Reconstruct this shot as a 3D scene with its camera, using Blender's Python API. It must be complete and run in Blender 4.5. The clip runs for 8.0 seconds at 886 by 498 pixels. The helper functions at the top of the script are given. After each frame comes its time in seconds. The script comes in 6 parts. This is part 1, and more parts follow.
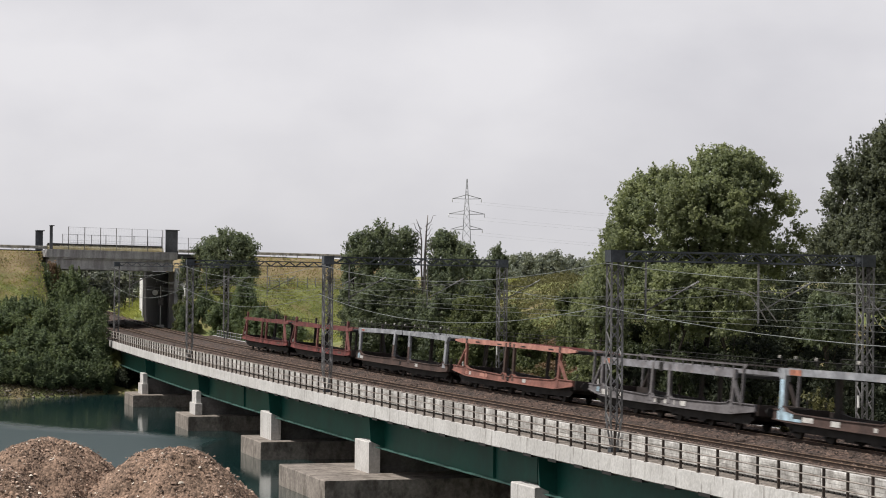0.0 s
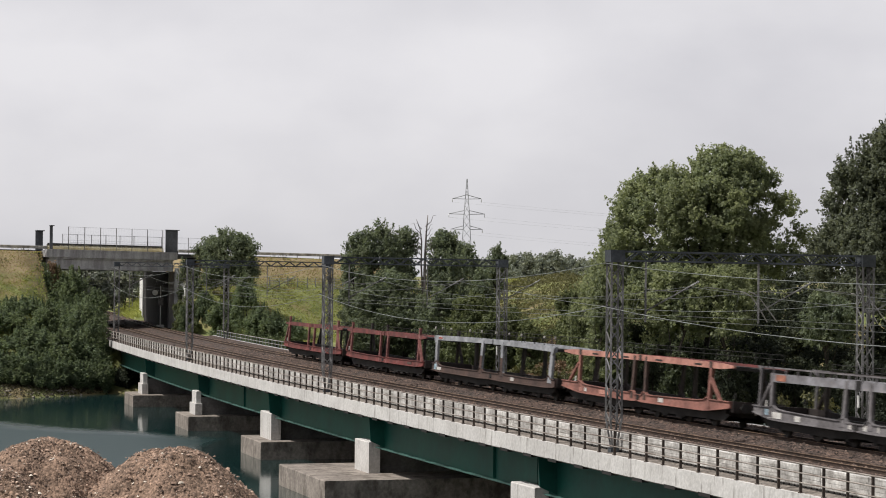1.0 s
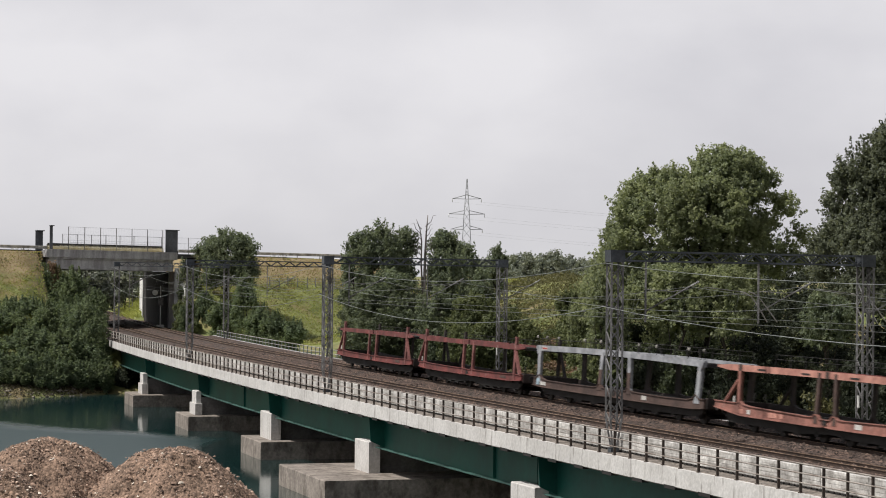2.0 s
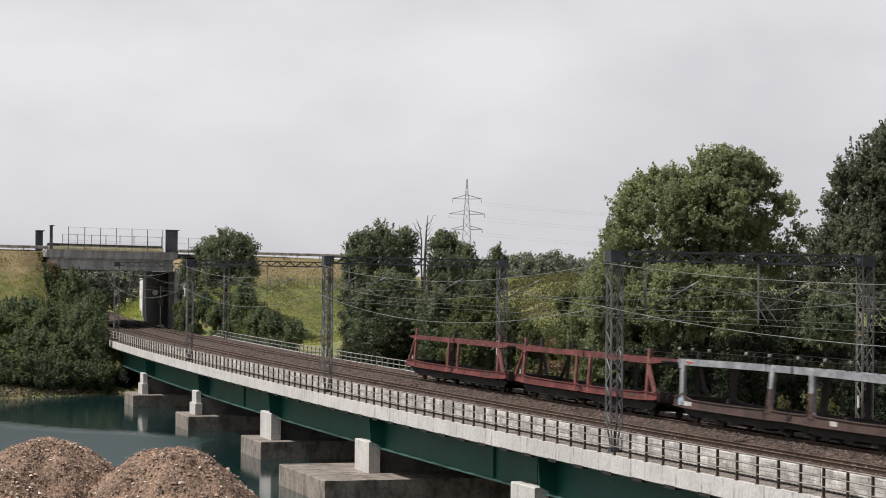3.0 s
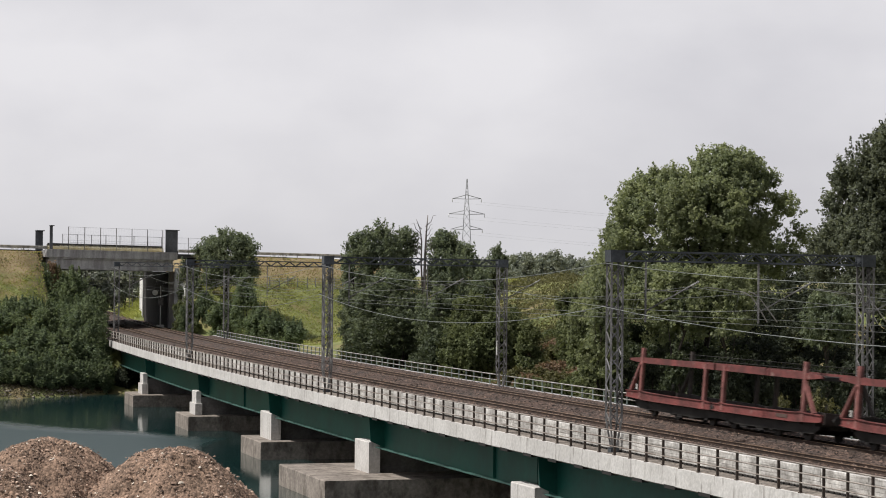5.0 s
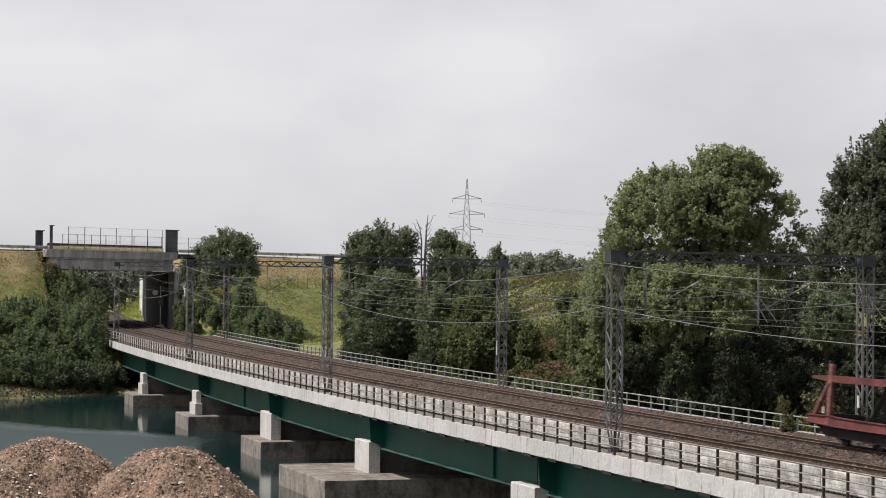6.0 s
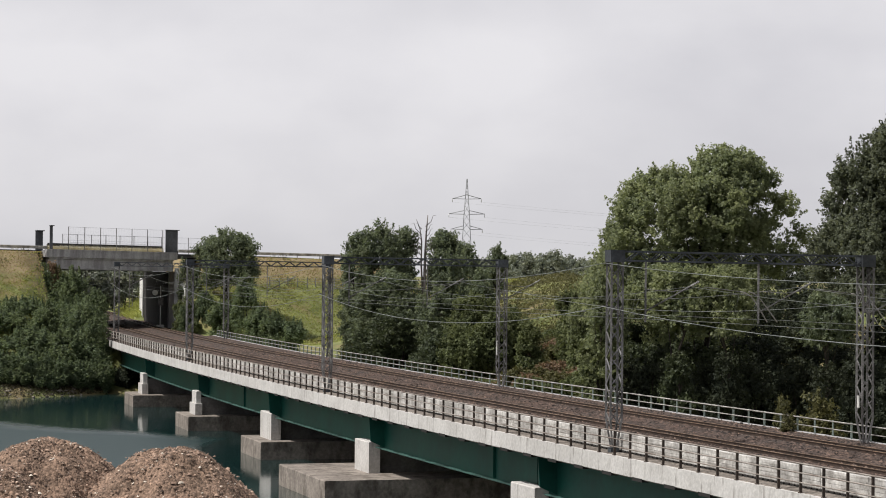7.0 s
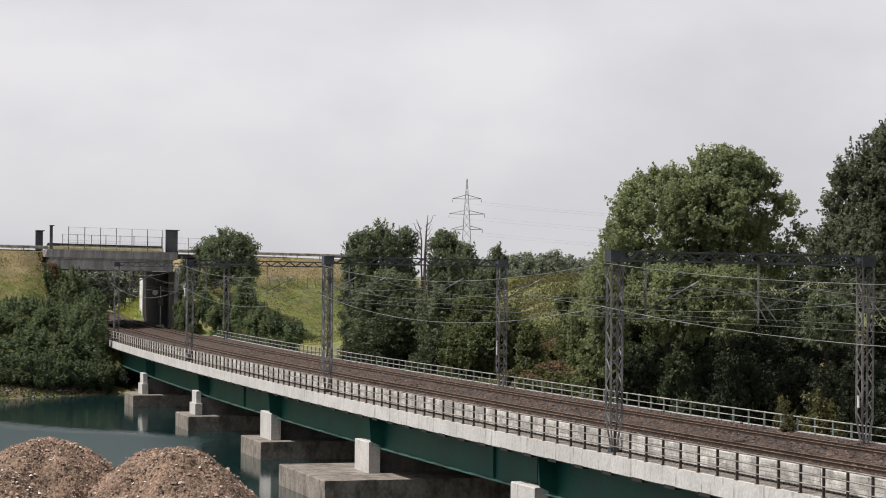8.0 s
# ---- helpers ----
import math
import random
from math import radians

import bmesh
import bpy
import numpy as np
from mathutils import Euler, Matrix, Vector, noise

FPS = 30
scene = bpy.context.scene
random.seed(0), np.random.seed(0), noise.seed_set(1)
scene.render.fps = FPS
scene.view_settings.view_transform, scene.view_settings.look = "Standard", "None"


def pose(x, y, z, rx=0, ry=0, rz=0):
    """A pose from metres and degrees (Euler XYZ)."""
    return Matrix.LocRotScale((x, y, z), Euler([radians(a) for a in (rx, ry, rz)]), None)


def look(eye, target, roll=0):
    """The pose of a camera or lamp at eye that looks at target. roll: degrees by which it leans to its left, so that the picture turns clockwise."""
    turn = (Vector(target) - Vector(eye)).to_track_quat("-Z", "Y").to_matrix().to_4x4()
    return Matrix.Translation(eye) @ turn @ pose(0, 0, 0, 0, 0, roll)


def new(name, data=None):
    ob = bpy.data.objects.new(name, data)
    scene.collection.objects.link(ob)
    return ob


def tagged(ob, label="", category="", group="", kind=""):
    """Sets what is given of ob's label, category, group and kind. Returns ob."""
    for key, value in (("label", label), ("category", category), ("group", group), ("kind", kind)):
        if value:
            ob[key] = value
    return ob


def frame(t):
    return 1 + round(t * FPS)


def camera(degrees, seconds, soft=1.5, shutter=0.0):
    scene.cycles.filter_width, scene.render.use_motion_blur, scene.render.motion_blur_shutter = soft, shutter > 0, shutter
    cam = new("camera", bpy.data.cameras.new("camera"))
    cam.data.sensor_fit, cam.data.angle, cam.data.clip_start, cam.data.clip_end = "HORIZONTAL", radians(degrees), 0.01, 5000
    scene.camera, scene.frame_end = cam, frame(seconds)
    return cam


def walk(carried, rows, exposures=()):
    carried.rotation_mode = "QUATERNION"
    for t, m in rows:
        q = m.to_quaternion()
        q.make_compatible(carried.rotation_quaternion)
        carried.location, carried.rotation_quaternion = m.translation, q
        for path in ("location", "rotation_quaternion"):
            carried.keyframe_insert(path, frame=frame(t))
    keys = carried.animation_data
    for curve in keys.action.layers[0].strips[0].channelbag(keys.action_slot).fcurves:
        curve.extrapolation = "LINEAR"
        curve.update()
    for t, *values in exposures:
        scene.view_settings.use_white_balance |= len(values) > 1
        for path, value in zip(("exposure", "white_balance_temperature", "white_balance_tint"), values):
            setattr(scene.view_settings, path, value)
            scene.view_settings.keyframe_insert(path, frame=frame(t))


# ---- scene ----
# Eye 13.3 m over the water; x to the right, y away from the eye, water at z = 0.
EYE = 13.3
cam = camera(22.18, 8.0, soft=1.0, shutter=0.4)
STAND = look((0, 0, EYE), (0, 100, EYE + 1.154), 0.524)
walk(cam, [(0.0, STAND), (8.0, STAND)])

# ---- light ----
SUN_ELEV, SUN_AZ = radians(56), radians(-101)   # azimuth from +y towards +x
world = bpy.data.worlds.new("hazy_sky")
scene.world = world
world.use_nodes = True
wn, wl = world.node_tree.nodes, world.node_tree.links
wn.clear()
w_out = wn.new("ShaderNodeOutputWorld")
w_bg = wn.new("ShaderNodeBackground")
w_sky = wn.new("ShaderNodeTexSky")
w_sky.sky_type, w_sky.sun_disc = "NISHITA", False
w_sky.sun_elevation, w_sky.sun_rotation = SUN_ELEV, SUN_AZ
w_sky.dust_density, w_sky.air_density = 4.0, 1.2
w_dim = wn.new("ShaderNodeVectorMath")
w_dim.operation = "SCALE"
w_dim.inputs["Scale"].default_value = 0.045
w_mix = wn.new("ShaderNodeMix")
w_mix.data_type = "RGBA"
w_tex = wn.new("ShaderNodeTexCoord")
w_map = wn.new("ShaderNodeMapping")
w_map.inputs["Scale"].default_value = (5, 5, 9)
w_noise = wn.new("ShaderNodeTexNoise")
w_noise.inputs["Scale"].default_value = 1.3
w_noise.inputs["Detail"].default_value = 5
w_ramp = wn.new("ShaderNodeValToRGB")
w_ramp.color_ramp.elements[0].position, w_ramp.color_ramp.elements[0].color = 0.34, (0.640, 0.634, 0.672, 1)
w_ramp.color_ramp.elements[1].position, w_ramp.color_ramp.elements[1].color = 0.66, (0.785, 0.774, 0.802, 1)
# haze near the horizon thins out to a dimmer sky overhead
w_sep = wn.new("ShaderNodeSeparateXYZ")
w_haze = wn.new("ShaderNodeMapRange")
w_haze.interpolation_type = "SMOOTHSTEP"
w_haze.inputs["From Min"].default_value, w_haze.inputs["From Max"].default_value = 0.30, 0.66
w_haze.inputs["To Min"].default_value, w_haze.inputs["To Max"].default_value = 1.0, 0.24
wl.new(w_tex.outputs["Generated"], w_map.inputs["Vector"])
wl.new(w_tex.outputs["Generated"], w_sep.inputs["Vector"])
wl.new(w_sep.outputs["Z"], w_haze.inputs["Value"])
wl.new(w_haze.outputs["Result"], w_mix.inputs["Factor"])
wl.new(w_map.outputs["Vector"], w_noise.inputs["Vector"])
wl.new(w_noise.outputs["Fac"], w_ramp.inputs["Fac"])
wl.new(w_sky.outputs["Color"], w_dim.inputs[0])
wl.new(w_dim.outputs["Vector"], w_mix.inputs["A"])
# the haze is dimmer right at the horizon
w_low = wn.new("ShaderNodeMapRange")
w_low.interpolation_type = "SMOOTHSTEP"
w_low.inputs["From Min"].default_value, w_low.inputs["From Max"].default_value = -0.01, 0.10
w_low.inputs["To Min"].default_value, w_low.inputs["To Max"].default_value = 0.85, 1.02
w_mul = wn.new("ShaderNodeVectorMath")
w_mul.operation = "SCALE"
wl.new(w_sep.outputs["Z"], w_low.inputs["Value"])
wl.new(w_low.outputs["Result"], w_mul.inputs["Scale"])
wl.new(w_ramp.outputs["Color"], w_mul.inputs[0])
wl.new(w_mul.outputs["Vector"], w_mix.inputs["B"])
wl.new(w_mix.outputs["Result"], w_bg.inputs["Color"])
wl.new(w_bg.outputs["Background"], w_out.inputs["Surface"])
w_bg.inputs["Strength"].default_value = 1.0

sun = new("sun", bpy.data.lights.new("sun", "SUN"))
sun.data.energy, sun.data.angle, sun.data.color = 4.55, radians(2), (1.0, 0.965, 0.91)
SUN_DIR = Vector((math.sin(SUN_AZ) * math.cos(SUN_ELEV), math.cos(SUN_AZ) * math.cos(SUN_ELEV), math.sin(SUN_ELEV)))
sun.matrix_world = look(SUN_DIR * 400, (0, 0, 0))

# ---- materials ----


def mat(name, base, rough=0.8, metal=0.0, vary=0.25, grain=6.0, stain=0.6, bump=0.15, dark=None, island=0.0, per_object=0.0, spec=0.4, streak=False, gloss=None):
    """A surface with grain, large stains and relief; coordinates in metres."""
    m = bpy.data.materials.new(name)
    m.use_nodes = True
    n, l = m.node_tree.nodes, m.node_tree.links
    b = n["Principled BSDF"]
    b.inputs["Roughness"].default_value, b.inputs["Metallic"].default_value = rough, metal
    b.inputs["Specular IOR Level"].default_value = spec
    tc = n.new("ShaderNodeTexCoord")
    mp = n.new("ShaderNodeMapping")
    l.new(tc.outputs["Object"], mp.inputs["Vector"])
    if streak:
        mp.inputs["Scale"].default_value = (3.0, 3.0, 0.35)
    fine = n.new("ShaderNodeTexNoise")
    fine.inputs["Scale"].default_value, fine.inputs["Detail"].default_value = grain, 6
    large = n.new("ShaderNodeTexNoise")
    large.inputs["Scale"].default_value, large.inputs["Detail"].default_value = stain, 5
    l.new(tc.outputs["Object"], fine.inputs["Vector"])
    l.new(mp.outputs["Vector"], large.inputs["Vector"])
    d = dark or tuple(c * 0.45 for c in base)
    ramp = n.new("ShaderNodeValToRGB")
    ramp.color_ramp.elements[0].position, ramp.color_ramp.elements[0].color = 0.36, (*d, 1)
    ramp.color_ramp.elements[1].position, ramp.color_ramp.elements[1].color = 0.62, (*base, 1)
    l.new(large.outputs["Fac"], ramp.inputs["Fac"])
    mix = n.new("ShaderNodeMix")
    mix.data_type, mix.blend_type = "RGBA", "MULTIPLY"
    mix.inputs["Factor"].default_value = 1.0
    r2 = n.new("ShaderNodeMapRange")
    r2.inputs["From Min"].default_value, r2.inputs["From Max"].default_value = 0.3, 0.7
    r2.inputs["To Min"].default_value, r2.inputs["To Max"].default_value = 1 - vary, 1 + vary
    l.new(fine.outputs["Fac"], r2.inputs["Value"])
    l.new(ramp.outputs["Color"], mix.inputs["A"])
    l.new(r2.outputs["Result"], mix.inputs["B"])
    colour = mix.outputs["Result"]
    if island or per_object:
        if island:
            g = n.new("ShaderNodeNewGeometry")
            rnd, amount = g.outputs["Random Per Island"], island
        else:
            g = n.new("ShaderNodeObjectInfo")
            rnd, amount = g.outputs["Random"], per_object
        r3 = n.new("ShaderNodeMapRange")
        r3.inputs["To Min"].default_value, r3.inputs["To Max"].default_value = 1 - amount, 1 + amount
        l.new(rnd, r3.inputs["Value"])
        mix2 = n.new("ShaderNodeMix")
        mix2.data_type, mix2.blend_type = "RGBA", "MULTIPLY"
        mix2.inputs["Factor"].default_value = 1.0
        l.new(colour, mix2.inputs["A"])
        l.new(r3.outputs["Result"], mix2.inputs["B"])
        colour = mix2.outputs["Result"]
    l.new(colour, b.inputs["Base Color"])
    if bump:
        bp = n.new("ShaderNodeBump")
        bp.inputs["Strength"].default_value, bp.inputs["Distance"].default_value = bump, 0.05
        l.new(fine.outputs["Fac"], bp.inputs["Height"])
        l.new(bp.outputs["Normal"], b.inputs["Normal"])
    return m


def leaf_mat(name, base, island=0.45, through_light=0.25, tint=(1.07, 1.0, 0.86), gloss=0.6, patch=0.45, spec=0.22):
    """Leaves: a tone of their own for each leaf, yellower and bluer patches over the crown, light that shines through."""
    m = mat(name, base, rough=gloss, vary=0.22, grain=1.4, stain=0.22, bump=0, dark=tuple(c * 0.66 for c in base), island=island, spec=spec)
    n, l = m.node_tree.nodes, m.node_tree.links
    b = n["Principled BSDF"]
    tc, no, mr, mx = n.new("ShaderNodeTexCoord"), n.new("ShaderNodeTexNoise"), n.new("ShaderNodeMapRange"), n.new("ShaderNodeMix")
    no.inputs["Scale"].default_value, no.inputs["Detail"].default_value = patch, 3
    mr.inputs["From Min"].default_value, mr.inputs["From Max"].default_value = 0.4, 0.62
    mx.data_type, mx.blend_type = "RGBA", "MULTIPLY"
    mx.inputs["B"].default_value = (*tint, 1)
    l.new(tc.outputs["Object"], no.inputs["Vector"])
    l.new(no.outputs["Fac"], mr.inputs["Value"])
    l.new(mr.outputs["Result"], mx.inputs["Factor"])
    l.new(b.inputs["Base Color"].links[0].from_socket, mx.inputs["A"])
    l.new(mx.outputs["Result"], b.inputs["Base Color"])
    t = n.new("ShaderNodeBsdfTranslucent")
    t.inputs["Color"].default_value = (base[0] * 1.45, base[1] * 1.4, base[2] * 1.0, 1)
    mix = n.new("ShaderNodeMixShader")
    mix.inputs["Fac"].default_value = through_light
    l.new(b.outputs["BSDF"], mix.inputs[1])
    l.new(t.outputs["BSDF"], mix.inputs[2])
    l.new(mix.outputs["Shader"], n["Material Output"].inputs["Surface"])
    return m


def drips(m, low, high, strength, scale=(3.4, 3.4, 0.42)):
    """Thin dark runs of rain dirt down the faces, or smears along them."""
    n, l = m.node_tree.nodes, m.node_tree.links
    b = n["Principled BSDF"]
    tc, mp, no, mr, mx = n.new("ShaderNodeTexCoord"), n.new("ShaderNodeMapping"), n.new("ShaderNodeTexNoise"), n.new("ShaderNodeMapRange"), n.new("ShaderNodeMix")
    mp.inputs["Scale"].default_value = scale
    no.inputs["Scale"].default_value, no.inputs["Detail"].default_value, no.inputs["Roughness"].default_value = 1.0, 6, 0.62
    mr.inputs["From Min"].default_value, mr.inputs["From Max"].default_value = low, high
    mr.inputs["To Max"].default_value = strength
    mx.data_type, mx.blend_type = "RGBA", "MULTIPLY"
    mx.inputs["B"].default_value = (0.42, 0.40, 0.38, 1)
    l.new(tc.outputs["Object"], mp.inputs["Vector"])
    l.new(mp.outputs["Vector"], no.inputs["Vector"])
    l.new(no.outputs["Fac"], mr.inputs["Value"])
    l.new(mr.outputs["Result"], mx.inputs["Factor"])
    l.new(b.inputs["Base Color"].links[0].from_socket, mx.inputs["A"])
    l.new(mx.outputs["Result"], b.inputs["Base Color"])


M_CONCRETE = mat("pale_concrete", (0.535, 0.52, 0.505), 0.9, grain=7, stain=0.5, vary=0.14, bump=0.25, dark=(0.45, 0.435, 0.42))
drips(M_CONCRETE, 0.56, 0.68, 0.8)
M_PANEL_WALL = mat("grey_cast_panel", (0.54, 0.525, 0.505), 0.92, grain=7, stain=1.3, vary=0.25, bump=0.3, dark=(0.29, 0.275, 0.26), per_object=0.12)
drips(M_PANEL_WALL, 0.50, 0.62, 0.75, (0.35, 0.35, 6.5))
M_CONCRETE_OLD = mat("weathered_concrete", (0.28, 0.245, 0.215), 0.92, grain=5, stain=0.7, vary=0.25, bump=0.4, dark=(0.19, 0.165, 0.145))
drips(M_CONCRETE_OLD, 0.48, 0.64, 0.85, (1.2, 1.2, 0.6))
M_CONCRETE_GREY = mat("grey_concrete", (0.42, 0.41, 0.41), 0.9, grain=6, stain=0.5, vary=0.15, bump=0.2, dark=(0.26, 0.25, 0.25), streak=True)
# grey concrete darkened for the shade under the bridge deck
M_CONCRETE_DARK = mat("shade_grey_concrete", (0.15, 0.145, 0.145), 0.95, grain=6, stain=0.5, vary=0.2, bump=0.2)
# concrete coloured near black for the shade under the overpass
M_CONCRETE_WALL = mat("shade_dark_concrete", (0.020, 0.017, 0.017), 0.95, grain=6, stain=0.5, vary=0.2, bump=0.2)
M_STONE_PALE = mat("pale_shore_stone", (0.33, 0.29, 0.24), 0.9, grain=7, stain=2, vary=0.25, island=0.4)
# white surfaces, and the painted sunlight on the overpass wall's end
M_WHITE_WALL = mat("white_and_sunlit_concrete", (0.72, 0.72, 0.70), 0.9, grain=6, stain=0.6, vary=0.1, dark=(0.5, 0.5, 0.48))
M_BALLAST = mat("rusty_ballast", (0.074, 0.047, 0.036), 0.95, grain=16, stain=0.35, vary=0.5, bump=1.0, dark=(0.056, 0.042, 0.036))


def stone_cells(m, scale, strength, relief=1.0):
    """Adds single stones: uneven light and dark cells with their own relief."""
    n, l = m.node_tree.nodes, m.node_tree.links
    b = n["Principled BSDF"]
    tc = n.new("ShaderNodeTexCoord")
    vo = n.new("ShaderNodeTexVoronoi")
    vo.inputs["Scale"].default_value = scale
    l.new(tc.outputs["Object"], vo.inputs["Vector"])
    sep = n.new("ShaderNodeSeparateColor")
    l.new(vo.outputs["Color"], sep.inputs["Color"])
    mr = n.new("ShaderNodeMapRange")
    mr.inputs["To Min"].default_value, mr.inputs["To Max"].default_value = 1 - strength, 1 + strength
    l.new(sep.outputs[0], mr.inputs["Value"])
    mx = n.new("ShaderNodeMix")
    mx.data_type, mx.blend_type = "RGBA", "MULTIPLY"
    mx.inputs["Factor"].default_value = 1.0
    l.new(b.inputs["Base Color"].links[0].from_socket, mx.inputs["A"])
    l.new(mr.outputs["Result"], mx.inputs["B"])
    l.new(mx.outputs["Result"], b.inputs["Base Color"])
    bp = n.new("ShaderNodeBump")
    bp.inputs["Strength"].default_value, bp.inputs["Distance"].default_value = relief, 0.06
    l.new(vo.outputs["Distance"], bp.inputs["Height"])
    bp.invert = True
    l.new(bp.outputs["Normal"], b.inputs["Normal"])


stone_cells(M_BALLAST, 8.0, 0.9)
M_BALLAST_STONE = mat("broken_ballast_stone", (0.112, 0.076, 0.060), 0.95, grain=9, stain=0.5, vary=0.3, bump=0.3, dark=(0.056, 0.042, 0.037), island=0.95)
M_SLEEPER = mat("sleeper_concrete", (0.24, 0.20, 0.17), 0.95, grain=8, stain=0.8)
# rust, darkened further to paint in the deep shadow below the head
M_RAIL_SIDE = mat("rust_and_shade_rail", (0.056, 0.035, 0.026), 0.8, grain=12, stain=2)
M_RAIL_TOP = mat("worn_rail_head", (0.40, 0.265, 0.165), 0.5, metal=0.3, grain=3, stain=0.5, vary=0.1, bump=0)
M_GREEN = mat("green_girder_paint", (0.005, 0.078, 0.060), 0.5, grain=2.5, stain=0.35, vary=0.1, bump=0.05, dark=(0.005, 0.056, 0.045), spec=0.3)
M_GREEN_LIP = mat("pale_green_flange", (0.05, 0.12, 0.105), 0.6, grain=3, stain=0.5, vary=0.2, bump=0.05)
M_TUBE_WORN = mat("weathered_tube", (0.33, 0.295, 0.265), 0.65, metal=0.2, grain=5, stain=1.2, vary=0.3, dark=(0.17, 0.13, 0.11))
M_POST_DARK = mat("dark_railing_steel", (0.078, 0.058, 0.047), 0.7, grain=14, stain=2, per_object=0.25)
M_RAIL_GALV = mat("galvanised_tube", (0.52, 0.50, 0.465), 0.55, metal=0.3, grain=8, stain=1.5, vary=0.2)
M_GALV_GREEN = mat("pale_green_tube", (0.30, 0.36, 0.33), 0.6, grain=8, stain=1.0, vary=0.2, per_object=0.15)
M_MAST = mat("grey_mast_steel", (0.25, 0.245, 0.245), 0.65, metal=0.15, grain=9, stain=0.9, vary=0.3, dark=(0.085, 0.08, 0.078))
M_MAST_DARK = mat("dark_beam_steel", (0.075, 0.085, 0.10), 0.6, metal=0.2, grain=9, stain=0.9)
M_WIRE = mat("wire_copper_grey", (0.33, 0.35, 0.34), 0.5, metal=0.3, grain=20, bump=0)
M_WIRE_DARK = mat("patinated_contact_wire", (0.18, 0.19, 0.18), 0.5, metal=0.3, grain=20, bump=0)
M_PORCELAIN = mat("insulator_glaze", (0.50, 0.50, 0.48), 0.25, grain=10, bump=0)
M_BARK = mat("bark", (0.048, 0.039, 0.032), 0.95, grain=5, stain=1.2, bump=0.8)
M_DEADWOOD = mat("dead_wood", (0.16, 0.14, 0.125), 0.95, grain=5, stain=1.2, bump=0.5)
M_LEAF_A = leaf_mat("poplar_leaf", (0.230, 0.266, 0.166), through_light=0.48)
# leaf colour lowered to paint in the deep shade behind the bridge
M_LEAF_B = leaf_mat("shade_toned_leaf", (0.050, 0.061, 0.045), island=0.3, through_light=0.2, spec=0.08)
M_LEAF_C = leaf_mat("willow_leaf", (0.146, 0.190, 0.112), through_light=0.42)
M_LEAF_D = leaf_mat("shrub_leaf", (0.128, 0.154, 0.074), through_light=0.3)
# leaf colour made pale and bluish to paint in distance haze
M_LEAF_E = leaf_mat("haze_toned_far_leaf", (0.23, 0.26, 0.225))
M_LEAF_F = leaf_mat("mid_green_leaf", (0.150, 0.184, 0.126), through_light=0.42)
M_LEAF_G = leaf_mat("grey_green_leaf", (0.140, 0.158, 0.114), through_light=0.42, tint=(1.0, 1.0, 0.95))
# leaf colour lowered part of the way, for half shade
M_LEAF_H = leaf_mat("half_shade_leaf", (0.072, 0.092, 0.054), through_light=0.32)
M_SCRUB = leaf_mat("mixed_scrub", (0.118, 0.118, 0.054), island=0.5)
M_SHORE = leaf_mat("brown_shore_weeds", (0.066, 0.060, 0.038), island=0.5)
M_BRAMBLE = leaf_mat("brown_bramble", (0.20, 0.140, 0.096), island=0.5)
M_GRASS = leaf_mat("green_grass", (0.285, 0.320, 0.092), island=0.15, gloss=0.7, patch=0.2)
M_STRAW = leaf_mat("dry_grass", (0.33, 0.256, 0.150), island=0.15, gloss=0.7, patch=0.2)
M_VERGE = leaf_mat("pale_dry_grass", (0.56, 0.52, 0.40), island=0.3)
M_EARTH = mat("overgrown_earth", (0.205, 0.215, 0.08), 1.0, grain=0.9, stain=0.13, vary=0.28, bump=0.6, dark=(0.115, 0.135, 0.045))


def dry_crest(m, low, high, straw):
    """Dry straw-coloured growth on the crest of the banks, with a ragged lower edge."""
    n, l = m.node_tree.nodes, m.node_tree.links
    b = n["Principled BSDF"]
    tc, sep, no, add, mr, mx = n.new("ShaderNodeTexCoord"), n.new("ShaderNodeSeparateXYZ"), n.new("ShaderNodeTexNoise"), n.new("ShaderNodeMath"), n.new("ShaderNodeMapRange"), n.new("ShaderNodeMix")
    no.inputs["Scale"].default_value, no.inputs["Detail"].default_value = 0.16, 5
    add.operation = "MULTIPLY_ADD"
    add.inputs[1].default_value = 4.0
    mx.data_type = "RGBA"
    l.new(tc.outputs["Object"], sep.inputs["Vector"])
    l.new(tc.outputs["Object"], no.inputs["Vector"])
    l.new(no.outputs["Fac"], add.inputs[0])
    l.new(sep.outputs["Z"], add.inputs[2])
    mr.inputs["From Min"].default_value, mr.inputs["From Max"].default_value = low, high
    l.new(add.outputs[0], mr.inputs["Value"])
    l.new(mr.outputs["Result"], mx.inputs["Factor"])
    l.new(b.inputs["Base Color"].links[0].from_socket, mx.inputs["A"])
    mx.inputs["B"].default_value = (*straw, 1)
    l.new(mx.outputs["Result"], b.inputs["Base Color"])


